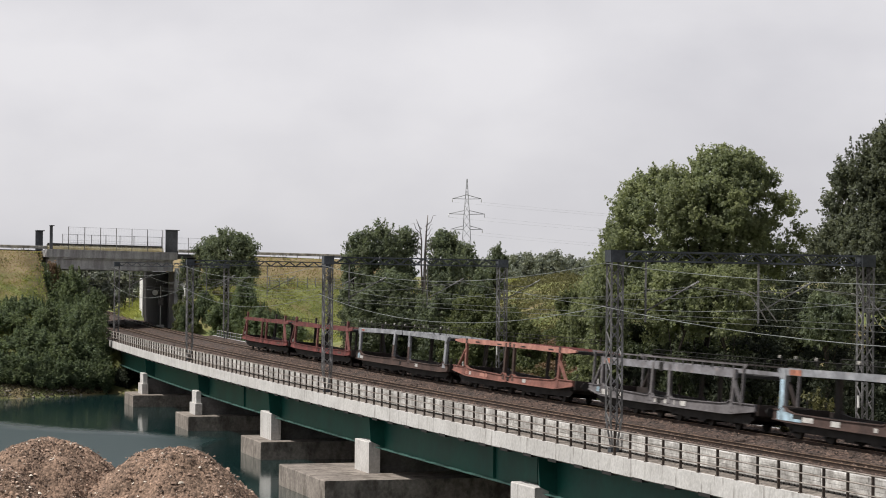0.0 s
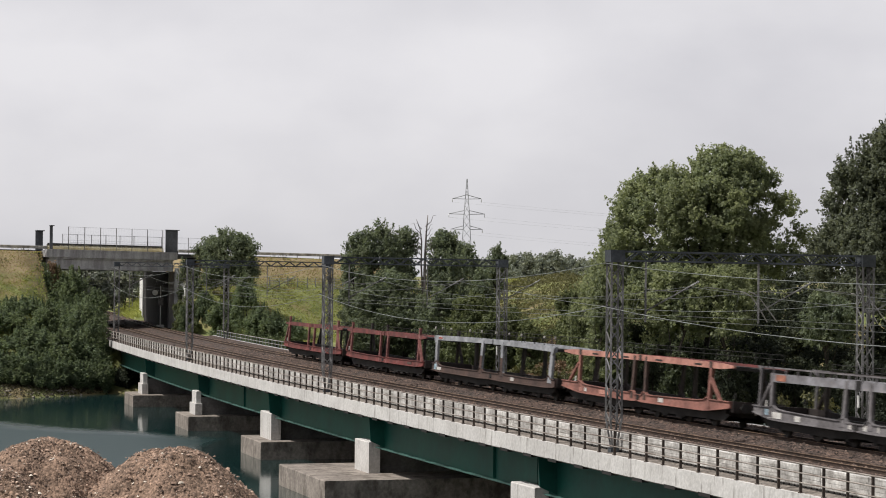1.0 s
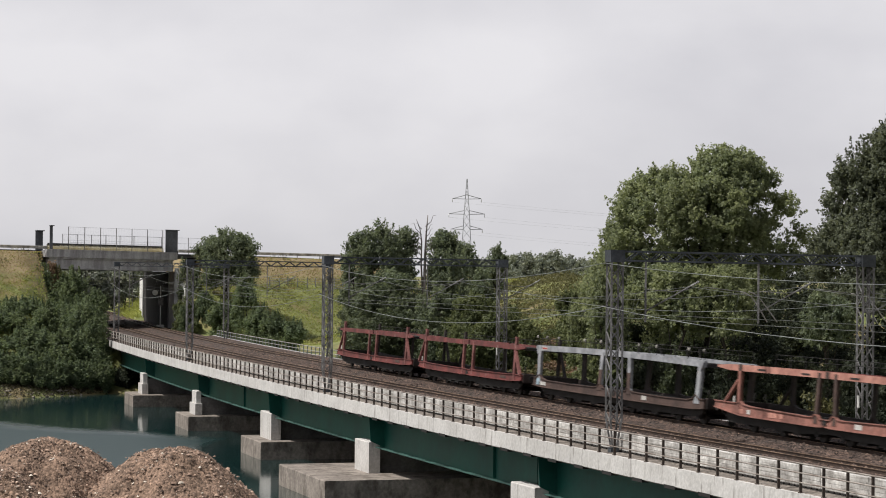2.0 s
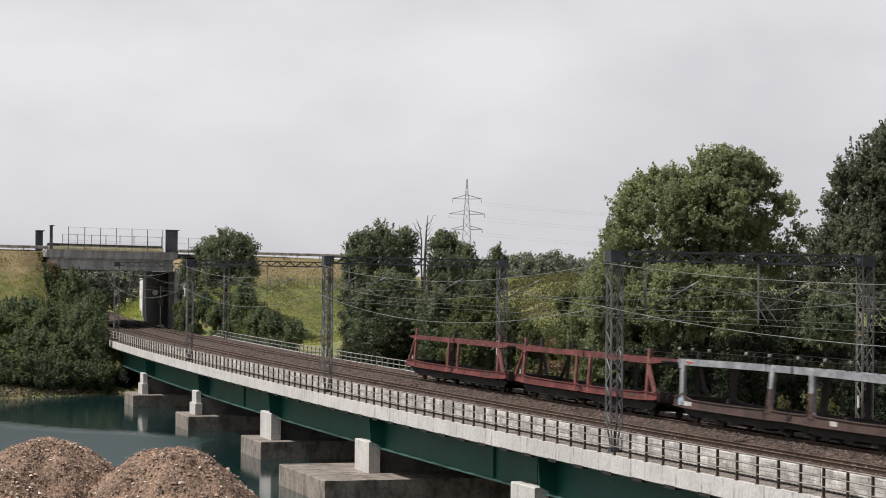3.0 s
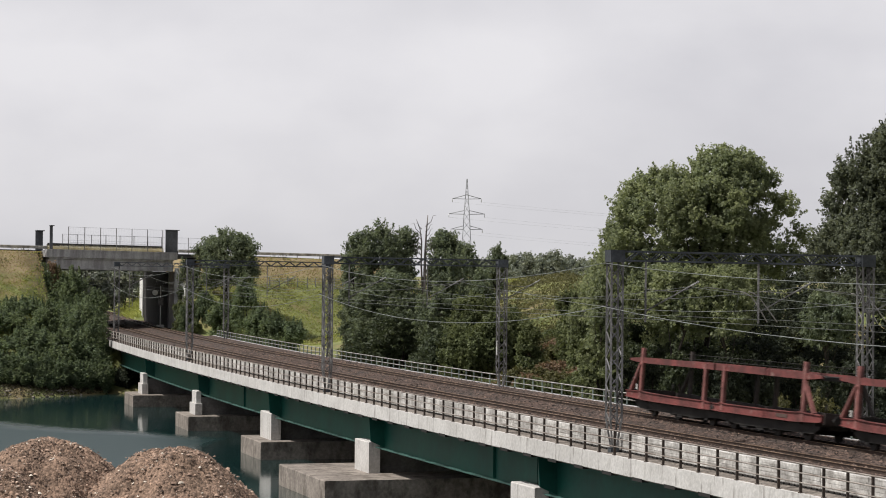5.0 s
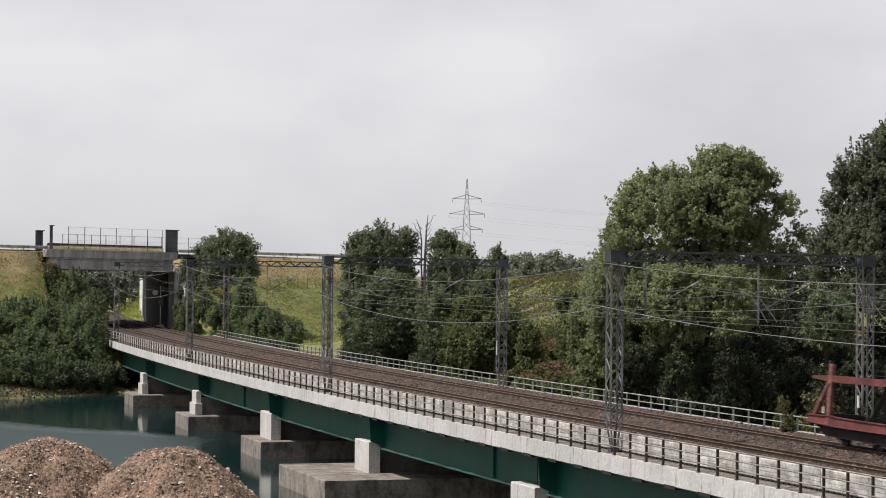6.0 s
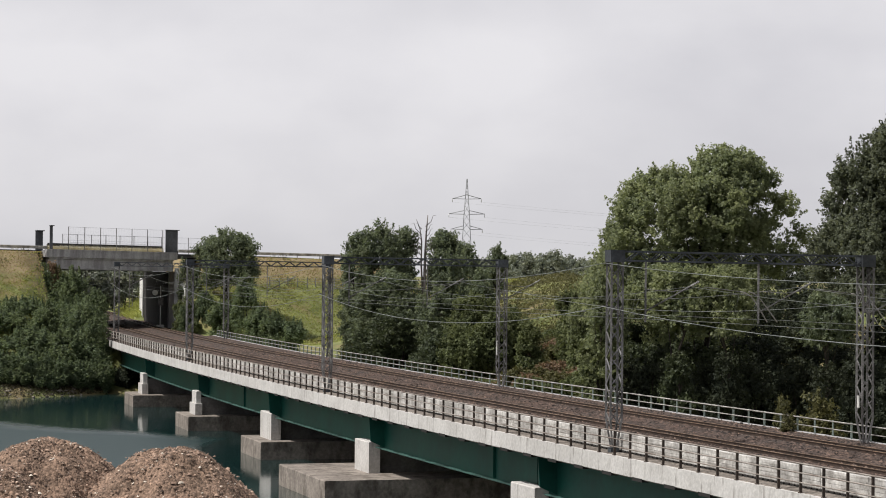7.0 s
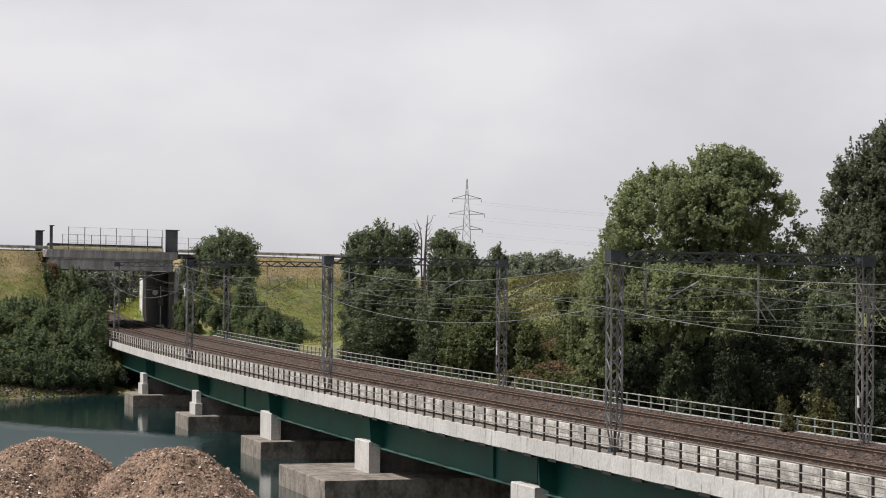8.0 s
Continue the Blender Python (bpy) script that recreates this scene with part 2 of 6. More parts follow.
def dry_patches(m, straw):
    """Dry patches among the grass."""
    n, l = m.node_tree.nodes, m.node_tree.links
    b = n["Principled BSDF"]
    tc, no, mr, mx = n.new("ShaderNodeTexCoord"), n.new("ShaderNodeTexNoise"), n.new("ShaderNodeMapRange"), n.new("ShaderNodeMix")
    no.inputs["Scale"].default_value, no.inputs["Detail"].default_value = 0.23, 6
    mr.inputs["From Min"].default_value, mr.inputs["From Max"].default_value = 0.50, 0.66
    mx.data_type = "RGBA"
    mx.inputs["B"].default_value = (*straw, 1)
    l.new(tc.outputs["Object"], no.inputs["Vector"])
    l.new(no.outputs["Fac"], mr.inputs["Value"])
    l.new(mr.outputs["Result"], mx.inputs["Factor"])
    l.new(b.inputs["Base Color"].links[0].from_socket, mx.inputs["A"])
    l.new(mx.outputs["Result"], b.inputs["Base Color"])


dry_patches(M_EARTH, (0.235, 0.185, 0.095))
dry_crest(M_EARTH, 14.3, 15.8, (0.27, 0.212, 0.12))
M_GRAVEL = mat("dug_gravel", (0.230, 0.155, 0.113), 1.0, grain=14, stain=2.2, vary=0.5, bump=1.0, dark=(0.140, 0.095, 0.069))
M_GRAVEL_GREY = mat("grey_gravel", (0.17, 0.128, 0.103), 1.0, grain=12, stain=0.8, vary=0.5, bump=1.0, dark=(0.105, 0.079, 0.064))
stone_cells(M_GRAVEL, 26.0, 0.42, 0.4)
stone_cells(M_GRAVEL_GREY, 34.0, 0.3, 0.5)
M_PEBBLE = mat("pebbles", (0.265, 0.186, 0.142), 0.9, grain=9, stain=2, vary=0.2, bump=0.2, dark=(0.165, 0.110, 0.082), island=0.8)
M_PEBBLE_PALE = mat("pale_pebbles", (0.58, 0.52, 0.45), 0.85, grain=9, stain=2, vary=0.15, bump=0.2, dark=(0.46, 0.39, 0.32), island=0.3)
M_ASPHALT = mat("asphalt", (0.05, 0.05, 0.052), 0.95, grain=10, stain=0.4)
M_GUARD = mat("guard_rail_steel", (0.07, 0.07, 0.075), 0.5, metal=0.4, grain=6, stain=0.7)
M_FENCE = mat("fence_steel", (0.30, 0.31, 0.32), 0.5, metal=0.3, grain=8)
M_PANEL = mat("screen_panel", (0.115, 0.12, 0.135), 0.6, grain=5, stain=0.5)
M_PYLON = mat("pylon_steel", (0.27, 0.28, 0.29), 0.6, metal=0.2, grain=5, stain=0.3)
# black for sooty steel parts and for shade modelled as dark blocks
M_UNDER = mat("black_steel_and_shade", (0.022, 0.020, 0.019), 0.8, grain=8, stain=1.2)
M_WHEEL = mat("wheel_steel", (0.022, 0.019, 0.017), 0.6, metal=0.4, grain=8, stain=2)
M_WHITE_MARK = mat("white_stencil_plate", (0.52, 0.51, 0.49), 0.6, grain=20, stain=4, vary=0.15, bump=0, dark=(0.4, 0.38, 0.36))
M_RED_MARK = mat("red_stencil_paint", (0.42, 0.06, 0.05), 0.7)
M_CYAN = mat("pale_blue_spray_paint", (0.43, 0.58, 0.68), 0.6, grain=6, stain=2, vary=0.15, bump=0)
M_ORANGE_MARK = mat("orange_plate", (0.46, 0.19, 0.125), 0.6, grain=6, stain=2, bump=0)


def wagon_paint(name, base, dark, wear=(0.36, 0.27, 0.24)):
    """Faded paint with scuffed pale patches and streaks of rust."""
    m = mat(name, base, 0.72, grain=5, stain=0.9, vary=0.25, bump=0.12, dark=dark, spec=0.3)
    n, l = m.node_tree.nodes, m.node_tree.links
    b = n["Principled BSDF"]
    tc, no, mr, mx = n.new("ShaderNodeTexCoord"), n.new("ShaderNodeTexNoise"), n.new("ShaderNodeMapRange"), n.new("ShaderNodeMix")
    no.inputs["Scale"].default_value, no.inputs["Detail"].default_value, no.inputs["Roughness"].default_value = 1.7, 8, 0.72
    mr.inputs["From Min"].default_value, mr.inputs["From Max"].default_value = 0.60, 0.70
    mr.inputs["To Max"].default_value = 0.55
    mx.data_type = "RGBA"
    mx.inputs["B"].default_value = (*wear, 1)
    l.new(tc.outputs["Object"], no.inputs["Vector"])
    l.new(no.outputs["Fac"], mr.inputs["Value"])
    l.new(mr.outputs["Result"], mx.inputs["Factor"])
    l.new(b.inputs["Base Color"].links[0].from_socket, mx.inputs["A"])
    l.new(mx.outputs["Result"], b.inputs["Base Color"])
    return m


P_RED = wagon_paint("faded_red_paint", (0.165, 0.047, 0.044), (0.085, 0.031, 0.029))
P_RED_POST = wagon_paint("worn_red_paint", (0.225, 0.092, 0.084), (0.12, 0.05, 0.046), (0.46, 0.36, 0.33))
P_ORANGE = wagon_paint("faded_orange_paint", (0.45, 0.225, 0.178), (0.29, 0.135, 0.108))
P_ORANGE_LOW = wagon_paint("dirty_orange_paint", (0.265, 0.122, 0.098), (0.15, 0.070, 0.058))
P_GREY = wagon_paint("dirty_grey_paint", (0.225, 0.222, 0.240), (0.135, 0.13, 0.138))
P_GREY_LOW = wagon_paint("grimy_grey_paint", (0.155, 0.146, 0.152), (0.09, 0.083, 0.086), (0.27, 0.25, 0.25))
P_GREY_B = wagon_paint("bluish_grey_paint", (0.30, 0.31, 0.33), (0.17, 0.175, 0.19))
# near-black paint that stands in for shade on far sides and ends
P_SHADE = wagon_paint("shade_toned_paint", (0.040, 0.030, 0.027), (0.022, 0.019, 0.018), (0.06, 0.045, 0.04))
P_BROWN = wagon_paint("rust_brown_paint", (0.082, 0.053, 0.045), (0.05, 0.034, 0.03), (0.13, 0.10, 0.09))


def water_mat():
    m = bpy.data.materials.new("green_lake_water")
    m.use_nodes = True
    n, l = m.node_tree.nodes, m.node_tree.links
    b = n["Principled BSDF"]
    b.inputs["Base Color"].default_value = (0.009, 0.028, 0.028, 1)
    b.inputs["Roughness"].default_value = 0.06
    b.inputs["IOR"].default_value = 1.4
    tc, mp = n.new("ShaderNodeTexCoord"), n.new("ShaderNodeMapping")
    no, no2 = n.new("ShaderNodeTexNoise"), n.new("ShaderNodeTexNoise")
    add, bp = n.new("ShaderNodeMath"), n.new("ShaderNodeBump")
    no.inputs["Scale"].default_value, no.inputs["Detail"].default_value = 1.3, 4
    no2.inputs["Scale"].default_value, no2.inputs["Detail"].default_value, no2.inputs["Roughness"].default_value = 0.05, 8, 0.68
    sep, lane, jit = n.new("ShaderNodeSeparateXYZ"), n.new("ShaderNodeMapRange"), n.new("ShaderNodeMath")
    jit.operation = "MULTIPLY_ADD"
    jit.inputs[1].default_value = 16.0
    l.new(tc.outputs["Object"], sep.inputs["Vector"])
    l.new(no2.outputs["Fac"], jit.inputs[0])
    skew = n.new("ShaderNodeMath")
    skew.operation = "MULTIPLY_ADD"
    skew.inputs[1].default_value = 0.8
    l.new(sep.outputs["X"], skew.inputs[0])
    l.new(sep.outputs["Y"], skew.inputs[2])
    l.new(skew.outputs[0], jit.inputs[2])
    # a band of wind ripples crosses the calm lake
    lane.inputs["From Min"].default_value, lane.inputs["From Max"].default_value = 174, 182
    lane.inputs["To Min"].default_value, lane.inputs["To Max"].default_value = 1.0, 0.22
    l.new(jit.outputs[0], lane.inputs["Value"])
    near_edge, band = n.new("ShaderNodeMapRange"), n.new("ShaderNodeMath")
    near_edge.inputs["From Min"].default_value, near_edge.inputs["From Max"].default_value = 374, 394
    near_edge.inputs["To Min"].default_value, near_edge.inputs["To Max"].default_value = 0.22, 1.0
    skew_b, jit_b = n.new("ShaderNodeMath"), n.new("ShaderNodeMath")
    skew_b.operation = jit_b.operation = "MULTIPLY_ADD"
    skew_b.inputs[1].default_value, jit_b.inputs[1].default_value = -10.0, 30.0
    l.new(sep.outputs["X"], skew_b.inputs[0])
    l.new(sep.outputs["Y"], skew_b.inputs[2])
    l.new(no2.outputs["Fac"], jit_b.inputs[0])
    l.new(skew_b.outputs[0], jit_b.inputs[2])
    l.new(jit_b.outputs[0], near_edge.inputs["Value"])
    band.operation = "MINIMUM"
    l.new(lane.outputs["Result"], band.inputs[0])
    l.new(near_edge.outputs["Result"], band.inputs[1])
    add.operation = "MULTIPLY"
    bp.inputs["Strength"].default_value, bp.inputs["Distance"].default_value = 1.0, 0.02
    l.new(tc.outputs["Object"], mp.inputs["Vector"])
    l.new(mp.outputs["Vector"], no.inputs["Vector"])
    l.new(tc.outputs["Object"], no2.inputs["Vector"])
    l.new(no.outputs["Fac"], add.inputs[0])
    l.new(band.outputs[0], add.inputs[1])
    rg = n.new("ShaderNodeMapRange")
    rg.inputs["From Min"].default_value, rg.inputs["From Max"].default_value = 0.22, 1.0
    rg.inputs["To Min"].default_value, rg.inputs["To Max"].default_value = 0.09, 0.48
    l.new(band.outputs[0], rg.inputs["Value"])
    l.new(rg.outputs["Result"], b.inputs["Roughness"])
    l.new(add.outputs[0], bp.inputs["Height"])
    l.new(bp.outputs["Normal"], b.inputs["Normal"])
    return m


M_WATER = water_mat()

# ---- the line of the railway: a wide curve ----
X0, Y0, TH, KAP = 7.473, 99.649, radians(18.095), 0.0004671
CEN = (X0 + math.cos(TH) / KAP, Y0 + math.sin(TH) / KAP)


def on_line(s, n=0.0, z=0.0):
    """s metres along the bridge (away from the eye), n across it from the outer railing, z over the eye."""
    a = TH - KAP * s
    return Vector((CEN[0] - (1 / KAP - n) * math.cos(a), CEN[1] - (1 / KAP - n) * math.sin(a), z + EYE))


def line_pose(s, n, z, cant=0.0):
    """A pose on the line: x along the travel, y across to the far side."""
    a = TH - KAP * s
    p = on_line(s, n, z)
    return Matrix.Translation(p) @ Matrix.Rotation(a - math.pi / 2, 4, "Z") @ Matrix.Rotation(-cant, 4, "X")


def along(x, y):
    """The inverse: s and n of a place."""
    dx, dy = CEN[0] - x, CEN[1] - y
    return (TH - np.arctan2(dy, dx)) / KAP, 1 / KAP - np.hypot(dx, dy)


# ---- mesh helpers ----


def mesh_of(name, bm, material, smooth=False):
    me = bpy.data.meshes.new(name)
    bm.to_mesh(me)
    bm.free()
    for m in (material if isinstance(material, (list, tuple)) else (material,)):
        me.materials.append(m)
    if smooth:
        me.shade_smooth()
    return me


def part(name, bm, material, parent=None, label="", smooth=False):
    ob = new(name, bm if isinstance(bm, bpy.types.Mesh) else mesh_of(name, bm, material, smooth))
    if parent:
        ob.parent = parent
    if label:
        tagged(ob, label)
    return ob


def root(name, label, category, m=None, group="", kind=""):
    ob = new(name)
    ob.empty_display_size = 0.3
    if m is not None:
        ob.matrix_basis = m
    return tagged(ob, label, category, group, kind)


def quads(bm, vs, idx, mi=0):
    for f in idx:
        try:
            bm.faces.new([vs[i] for i in f]).material_index = mi
        except ValueError:
            pass


BOX_FACES = ((0, 3, 2, 1), (4, 5, 6, 7), (0, 1, 5, 4), (1, 2, 6, 5), (2, 3, 7, 6), (3, 0, 4, 7))


def box(bm, x0, x1, y0, y1, z0, z1, mi=0):
    v = [bm.verts.new(p) for p in ((x0, y0, z0), (x1, y0, z0), (x1, y1, z0), (x0, y1, z0), (x0, y0, z1), (x1, y0, z1), (x1, y1, z1), (x0, y1, z1))]
    quads(bm, v, BOX_FACES, mi)
    return v


def bar(bm, a, b, w, h=None, w2=None, mi=0):
    """A box bar from a to b, w wide; w2 at its end."""
    a, b = Vector(a), Vector(b)
    h = h or w
    d = (b - a).normalized()
    up = Vector((0, 0, 1)) if abs(d.z) < 0.95 else Vector((1, 0, 0))
    x = d.cross(up).normalized()
    y = x.cross(d).normalized()
    k = (w2 or w) / w
    v = []
    for p, f in ((a, 1), (b, k)):
        for sx, sy in ((-1, -1), (1, -1), (1, 1), (-1, 1)):
            v.append(bm.verts.new(p + x * sx * w / 2 * f + y * sy * h / 2 * f))
    quads(bm, v, BOX_FACES, mi)


def tube(bm, pts, r, sides=6, r2=None, mi=0, caps=True):
    """A round bar along the points."""
    pts = [Vector(p) for p in pts]
    rings = []
    for i, p in enumerate(pts):
        d = (pts[min(i + 1, len(pts) - 1)] - pts[max(i - 1, 0)]).normalized()
        up = Vector((0, 0, 1)) if abs(d.z) < 0.9 else Vector((1, 0, 0))
        x = d.cross(up).normalized()
        y = x.cross(d)
        rr = r + ((r2 if r2 is not None else r) - r) * i / max(1, len(pts) - 1)
        rings.append([bm.verts.new(p + (x * math.cos(t) + y * math.sin(t)) * rr) for t in (2 * math.pi * k / sides for k in range(sides))])
    for a, b in zip(rings, rings[1:]):
        for k in range(sides):
            f = bm.faces.new((a[k], a[(k + 1) % sides], b[(k + 1) % sides], b[k]))
            f.material_index, f.smooth = mi, True
    if caps:
        bm.faces.new(rings[0][::-1]).material_index = mi
        bm.faces.new(rings[-1]).material_index = mi


def swept(bm, profile, s0, s1, step, closed=True, mi=0):
    """A section of (n, z) points, drawn along the line from s0 to s1."""
    k = max(1, round((s1 - s0) / step))
    rings = [[bm.verts.new(on_line(s0 + (s1 - s0) * i / k, n, z)) for n, z in profile] for i in range(k + 1)]
    m = len(profile)
    for a, b in zip(rings, rings[1:]):
        for j in range(m if closed else m - 1):
            bm.faces.new((a[j], b[j], b[(j + 1) % m], a[(j + 1) % m])).material_index = mi
    if closed:
        bm.faces.new(rings[0])
        bm.faces.new(rings[-1][::-1])
    bmesh.ops.recalc_face_normals(bm, faces=bm.faces)


def big_mesh(name, verts, faces, material, smooth=False):
    """From numpy arrays of vertices and of quads or triangles."""
    me = bpy.data.meshes.new(name)
    nv, nf, k = len(verts), len(faces), faces.shape[1]
    me.vertices.add(nv)
    me.vertices.foreach_set("co", verts.astype(np.float32).ravel())
    me.loops.add(nf * k)
    me.loops.foreach_set("vertex_index", faces.astype(np.int32).ravel())
    me.polygons.add(nf)
    me.polygons.foreach_set("loop_start", np.arange(0, nf * k, k, dtype=np.int32))
    me.materials.append(material)
    me.update(calc_edges=True)
    if smooth:
        me.shade_smooth()
    return me


def smooth_step(x, a, b):
    t = np.clip((x - a) / (b - a), 0, 1)
    return t * t * (3 - 2 * t)


def waves(x, y, size, seed=0):
    """Soft uneven relief, about -1 to 1."""
    rs = np.random.RandomState(seed)
    out = 0
    for k in range(6):
        a, f, p = rs.uniform(0, 6.28), rs.uniform(0.6, 1.9) / size, rs.uniform(0, 6.28)
        out = out + np.sin((x * math.cos(a) + y * math.sin(a)) * 6.28 * f + p)
    return out / 3


# ---- ground: one sheet with the lake's basin, banks and the road's embankment ----
ROAD_A, ROAD_D = np.array((-36.3, 302.0)), np.array((0.76, 0.65))


def road_coords(x, y):
    ax, ay = x - ROAD_A[0], y - ROAD_A[1]
    return ax * ROAD_D[0] + ay * ROAD_D[1], -ax * ROAD_D[1] + ay * ROAD_D[0]


def road_height(k):
    return 2.62 - 0.010 * np.clip(k, -60, 40) - 10.0 * smooth_step(k, 30, 62)


def terrain(x, y):
    x, y = np.asarray(x, float), np.asarray(y, float)
    s, n = along(x, y)
    z = np.full(x.shape, -8.9) + 0.25 * waves(x, y, 40, 3)
    far = -8.9 + 8.3 * smooth_step(n, 24, 62) * smooth_step(s, -60, 10) + 0.5 * waves(x, y, 22, 5) * smooth_step(n, 18, 34)
    far = far - 3.9 * smooth_step(-s, -62, -42) * (1 - smooth_step(n, 30, 46))
    far = far + smooth_step(n, 60, 96) * -5.5
    z = np.where(n > 13, far, z)
    # road embankment
    k, d = road_coords(x, y)
    top = road_height(k) - 0.35
    bank = top - np.maximum(0, np.abs(d - 16) - 17.5) * 0.55
    gap = (n > -6.3) & (n < 14.5)
    z = np.where(gap, z, np.maximum(z, np.where(bank > -9, bank, -50)))
    # railway formation past the abutment
    z = np.where(gap & (s > 168), -7.85, z)
    # the line runs through a grassy cutting past the overpass
    cut = np.clip((n - 9.8) * 0.75, 0, 9.5) * smooth_step(s, 258, 266)
    z = np.where((s > 258) & (n > 9.8) & (n < 50), np.maximum(-7.85 + cut + (z - (-7.85 + cut)) * smooth_step(n, 28, 50), -9.0), z)
    # lake
    shore = 152 + 0.45 * (n + 10) + 3.0 * waves(x, y, 60, 9)
    land = smooth_step(s, shore - 3, shore + 26)
    lake_side = 1 - smooth_step(n, 11.5, 15.5)
    bed = -15.5 + (z + 15.5) * np.clip(land * 1.0 + smooth_step(s, shore - 6, shore + 3) * 0.33, 0, 1)
    z = z + (bed - z) * lake_side * np.where(gap & (s > 168), 0, 1)
    # the eye's own bank
    near = smooth_step(-y, -62, -43.5) * smooth_step(-n, 14, 25)
    z = np.where(near > 0, np.maximum(z, -15.5 + 10.6 * near), z)
    return z + EYE


def build_ground():
    xs = np.concatenate(([-4000, -2000, -1000, -600, -350, -220, -160], np.arange(-120, 130, 2.0), [140, 160, 200, 280, 420, 700, 1300, 2500, 4500]))
    ys = np.concatenate(([-1500, -700, -350, -220, -140, -90, -60, -30, -10], np.arange(0, 400, 2.0), [410, 430, 460, 500, 580, 700, 900, 1300, 2000, 3000, 4900]))
    gx, gy = np.meshgrid(xs, ys)
    gz = terrain(gx, gy)
    v = np.stack((gx, gy, gz), -1).reshape(-1, 3)
    w, h = len(xs), len(ys)
    i = (np.arange(h - 1)[:, None] * w + np.arange(w - 1)[None, :]).ravel()
    f = np.stack((i, i + 1, i + 1 + w, i + w), -1)
    ob = new("ground", big_mesh("ground", v, f, M_EARTH, True))
    tagged(ob, "overgrown banks and level ground round the lake", "ground", kind="structure")
    bm = bmesh.new()
    vs = [bm.verts.new(p) for p in ((-700, -300, -0.3), (500, -300, -0.3), (500, 330, -0.3), (-700, 330, -0.3))]
    bm.faces.new(vs)
    tagged(part("water", bm, M_WATER), "still green lake water with fine ripples", "water", kind="structure")


build_ground()

# ---- bridge ----
S_NEAR, S_END = -190.0, 176.0
PIERS = [137.8, 102.8, 72.1, 43.1, 12.7] + [12.7 - 30 * k for k in range(1, 7)]


def build_bridge():
    bridge = root("railway_bridge", "railway bridge with a white concrete edge on green steel girders", "bridge")
    bm = bmesh.new()
    swept(bm, [(-0.10, -7.84), (0.80, -7.81), (0.80, -7.95), (12.0, -7.95), (12.0, -7.80), (13.3, -7.84), (13.3, -8.46), (12.6, -8.50), (0.9, -8.50), (0.55, -8.62), (-0.12, -8.60)], S_NEAR, S_END, 6)
    part("deck_slab", bm, M_CONCRETE, bridge, "pale concrete deck edge streaked with grime")
    # low walls that hold the ballast, in cast panels
    for n0, n1, top, name in ((0.80, 0.96, -6.96, "near"), (11.8, 12.0, -7.66, "far")):
        w = 3.5
        s = -46.0
        while s < S_END - w:
            bm = bmesh.new()
            swept(bm, [(n0, -7.70 if name == "near" else -7.79), *(((n0, -7.46), (n0 + 0.02, -7.45), (n0 + 0.02, -7.44), (n0, -7.43), (n0, -7.22), (n0 + 0.02, -7.21), (n0 + 0.02, -7.20), (n0, -7.19)) if name == "near" else ()), (n0, top - 0.02), (n0 + 0.02, top), (n1, top), (n1, -7.9)], s + 0.015, s + w - 0.015, w)
            part("ballast_wall_panel", bm, M_PANEL_WALL if name == "near" else M_CONCRETE_OLD, bridge)
            s += w
        bm = bmesh.new()
        swept(bm, [(n0 + 0.03, -7.93), (n0 + 0.03, top - 0.05), (n1 + 0.03, top - 0.05), (n1 + 0.03, -7.93)], S_NEAR, S_END, 6)
        part("wall_core", bm, M_CONCRETE_OLD, bridge)
    # drip lip below the edge
    bm = bmesh.new()
    swept(bm, [(0.06, -7.835), (0.77, -7.81), (0.77, -7.79), (0.06, -7.815)], S_NEAR, S_END, 6)
    part("walkway", bm, M_CONCRETE_OLD, bridge, "grimy narrow walkway behind the railing")
    bm = bmesh.new()
    swept(bm, [(12.03, -7.79), (12.93, -7.83), (12.93, -7.512), (12.03, -7.60)], S_NEAR, S_END, 6)
    part("walkway", bm, M_BALLAST, bridge, "far walkway under spilled ballast")
    bm = bmesh.new()
    swept(bm, [(12.94, -7.83), (12.94, -7.51), (12.96, -7.49), (13.27, -7.49), (13.30, -7.52), (13.30, -7.83)], S_NEAR, S_END, 6)
    part("edge_kerb", bm, M_CONCRETE_GREY, bridge, "pale concrete kerb under the far railing")
    bm = bmesh.new()
    swept(bm, [(-0.02, -8.605), (0.45, -8.62), (0.45, -8.68), (-0.02, -8.66)], S_NEAR, S_END, 6)
    part("drip_edge", bm, M_CONCRETE_OLD, bridge)
    stops = sorted(PIERS + [S_END - 2, S_NEAR])
    for a, b in zip(stops, stops[1:]):
        for n in (1.3, 5.0, 8.4, 11.9):
            bm = bmesh.new()
            out = -1 if n < 7 else 1
            swept(bm, [(n - 0.02, -8.5), (n + 0.02, -8.5), (n + 0.02, -10.62), (n - 0.02, -10.62)], a + 0.06, b - 0.06, 6)
            web = part("girder", bm, M_GREEN, bridge, "dark green steel plate girder")
            # bottom flange in a paler green than the web
            bm = bmesh.new()
            swept(bm, [(n - 0.32, -10.62), (n + 0.32, -10.62), (n + 0.32, -10.67), (n - 0.32, -10.67)], a + 0.06, b - 0.06, 6)
            part("flange", bm, M_GREEN_LIP, web, "paler green bottom flange")
            if n > 2:
                continue
            # web stiffeners
            for q in {12.7: (0.21,), 72.1: (0.36,)}.get(a, ()):
                at_s = a + (b - a) * q
                bm = bmesh.new()
                swept(bm, [(n - 0.16, -8.52), (n - 0.02, -8.52), (n - 0.02, -10.60), (n - 0.16, -10.60)], at_s - 0.02, at_s + 0.02, 1)
                part("stiffener", bm, M_GREEN, web)
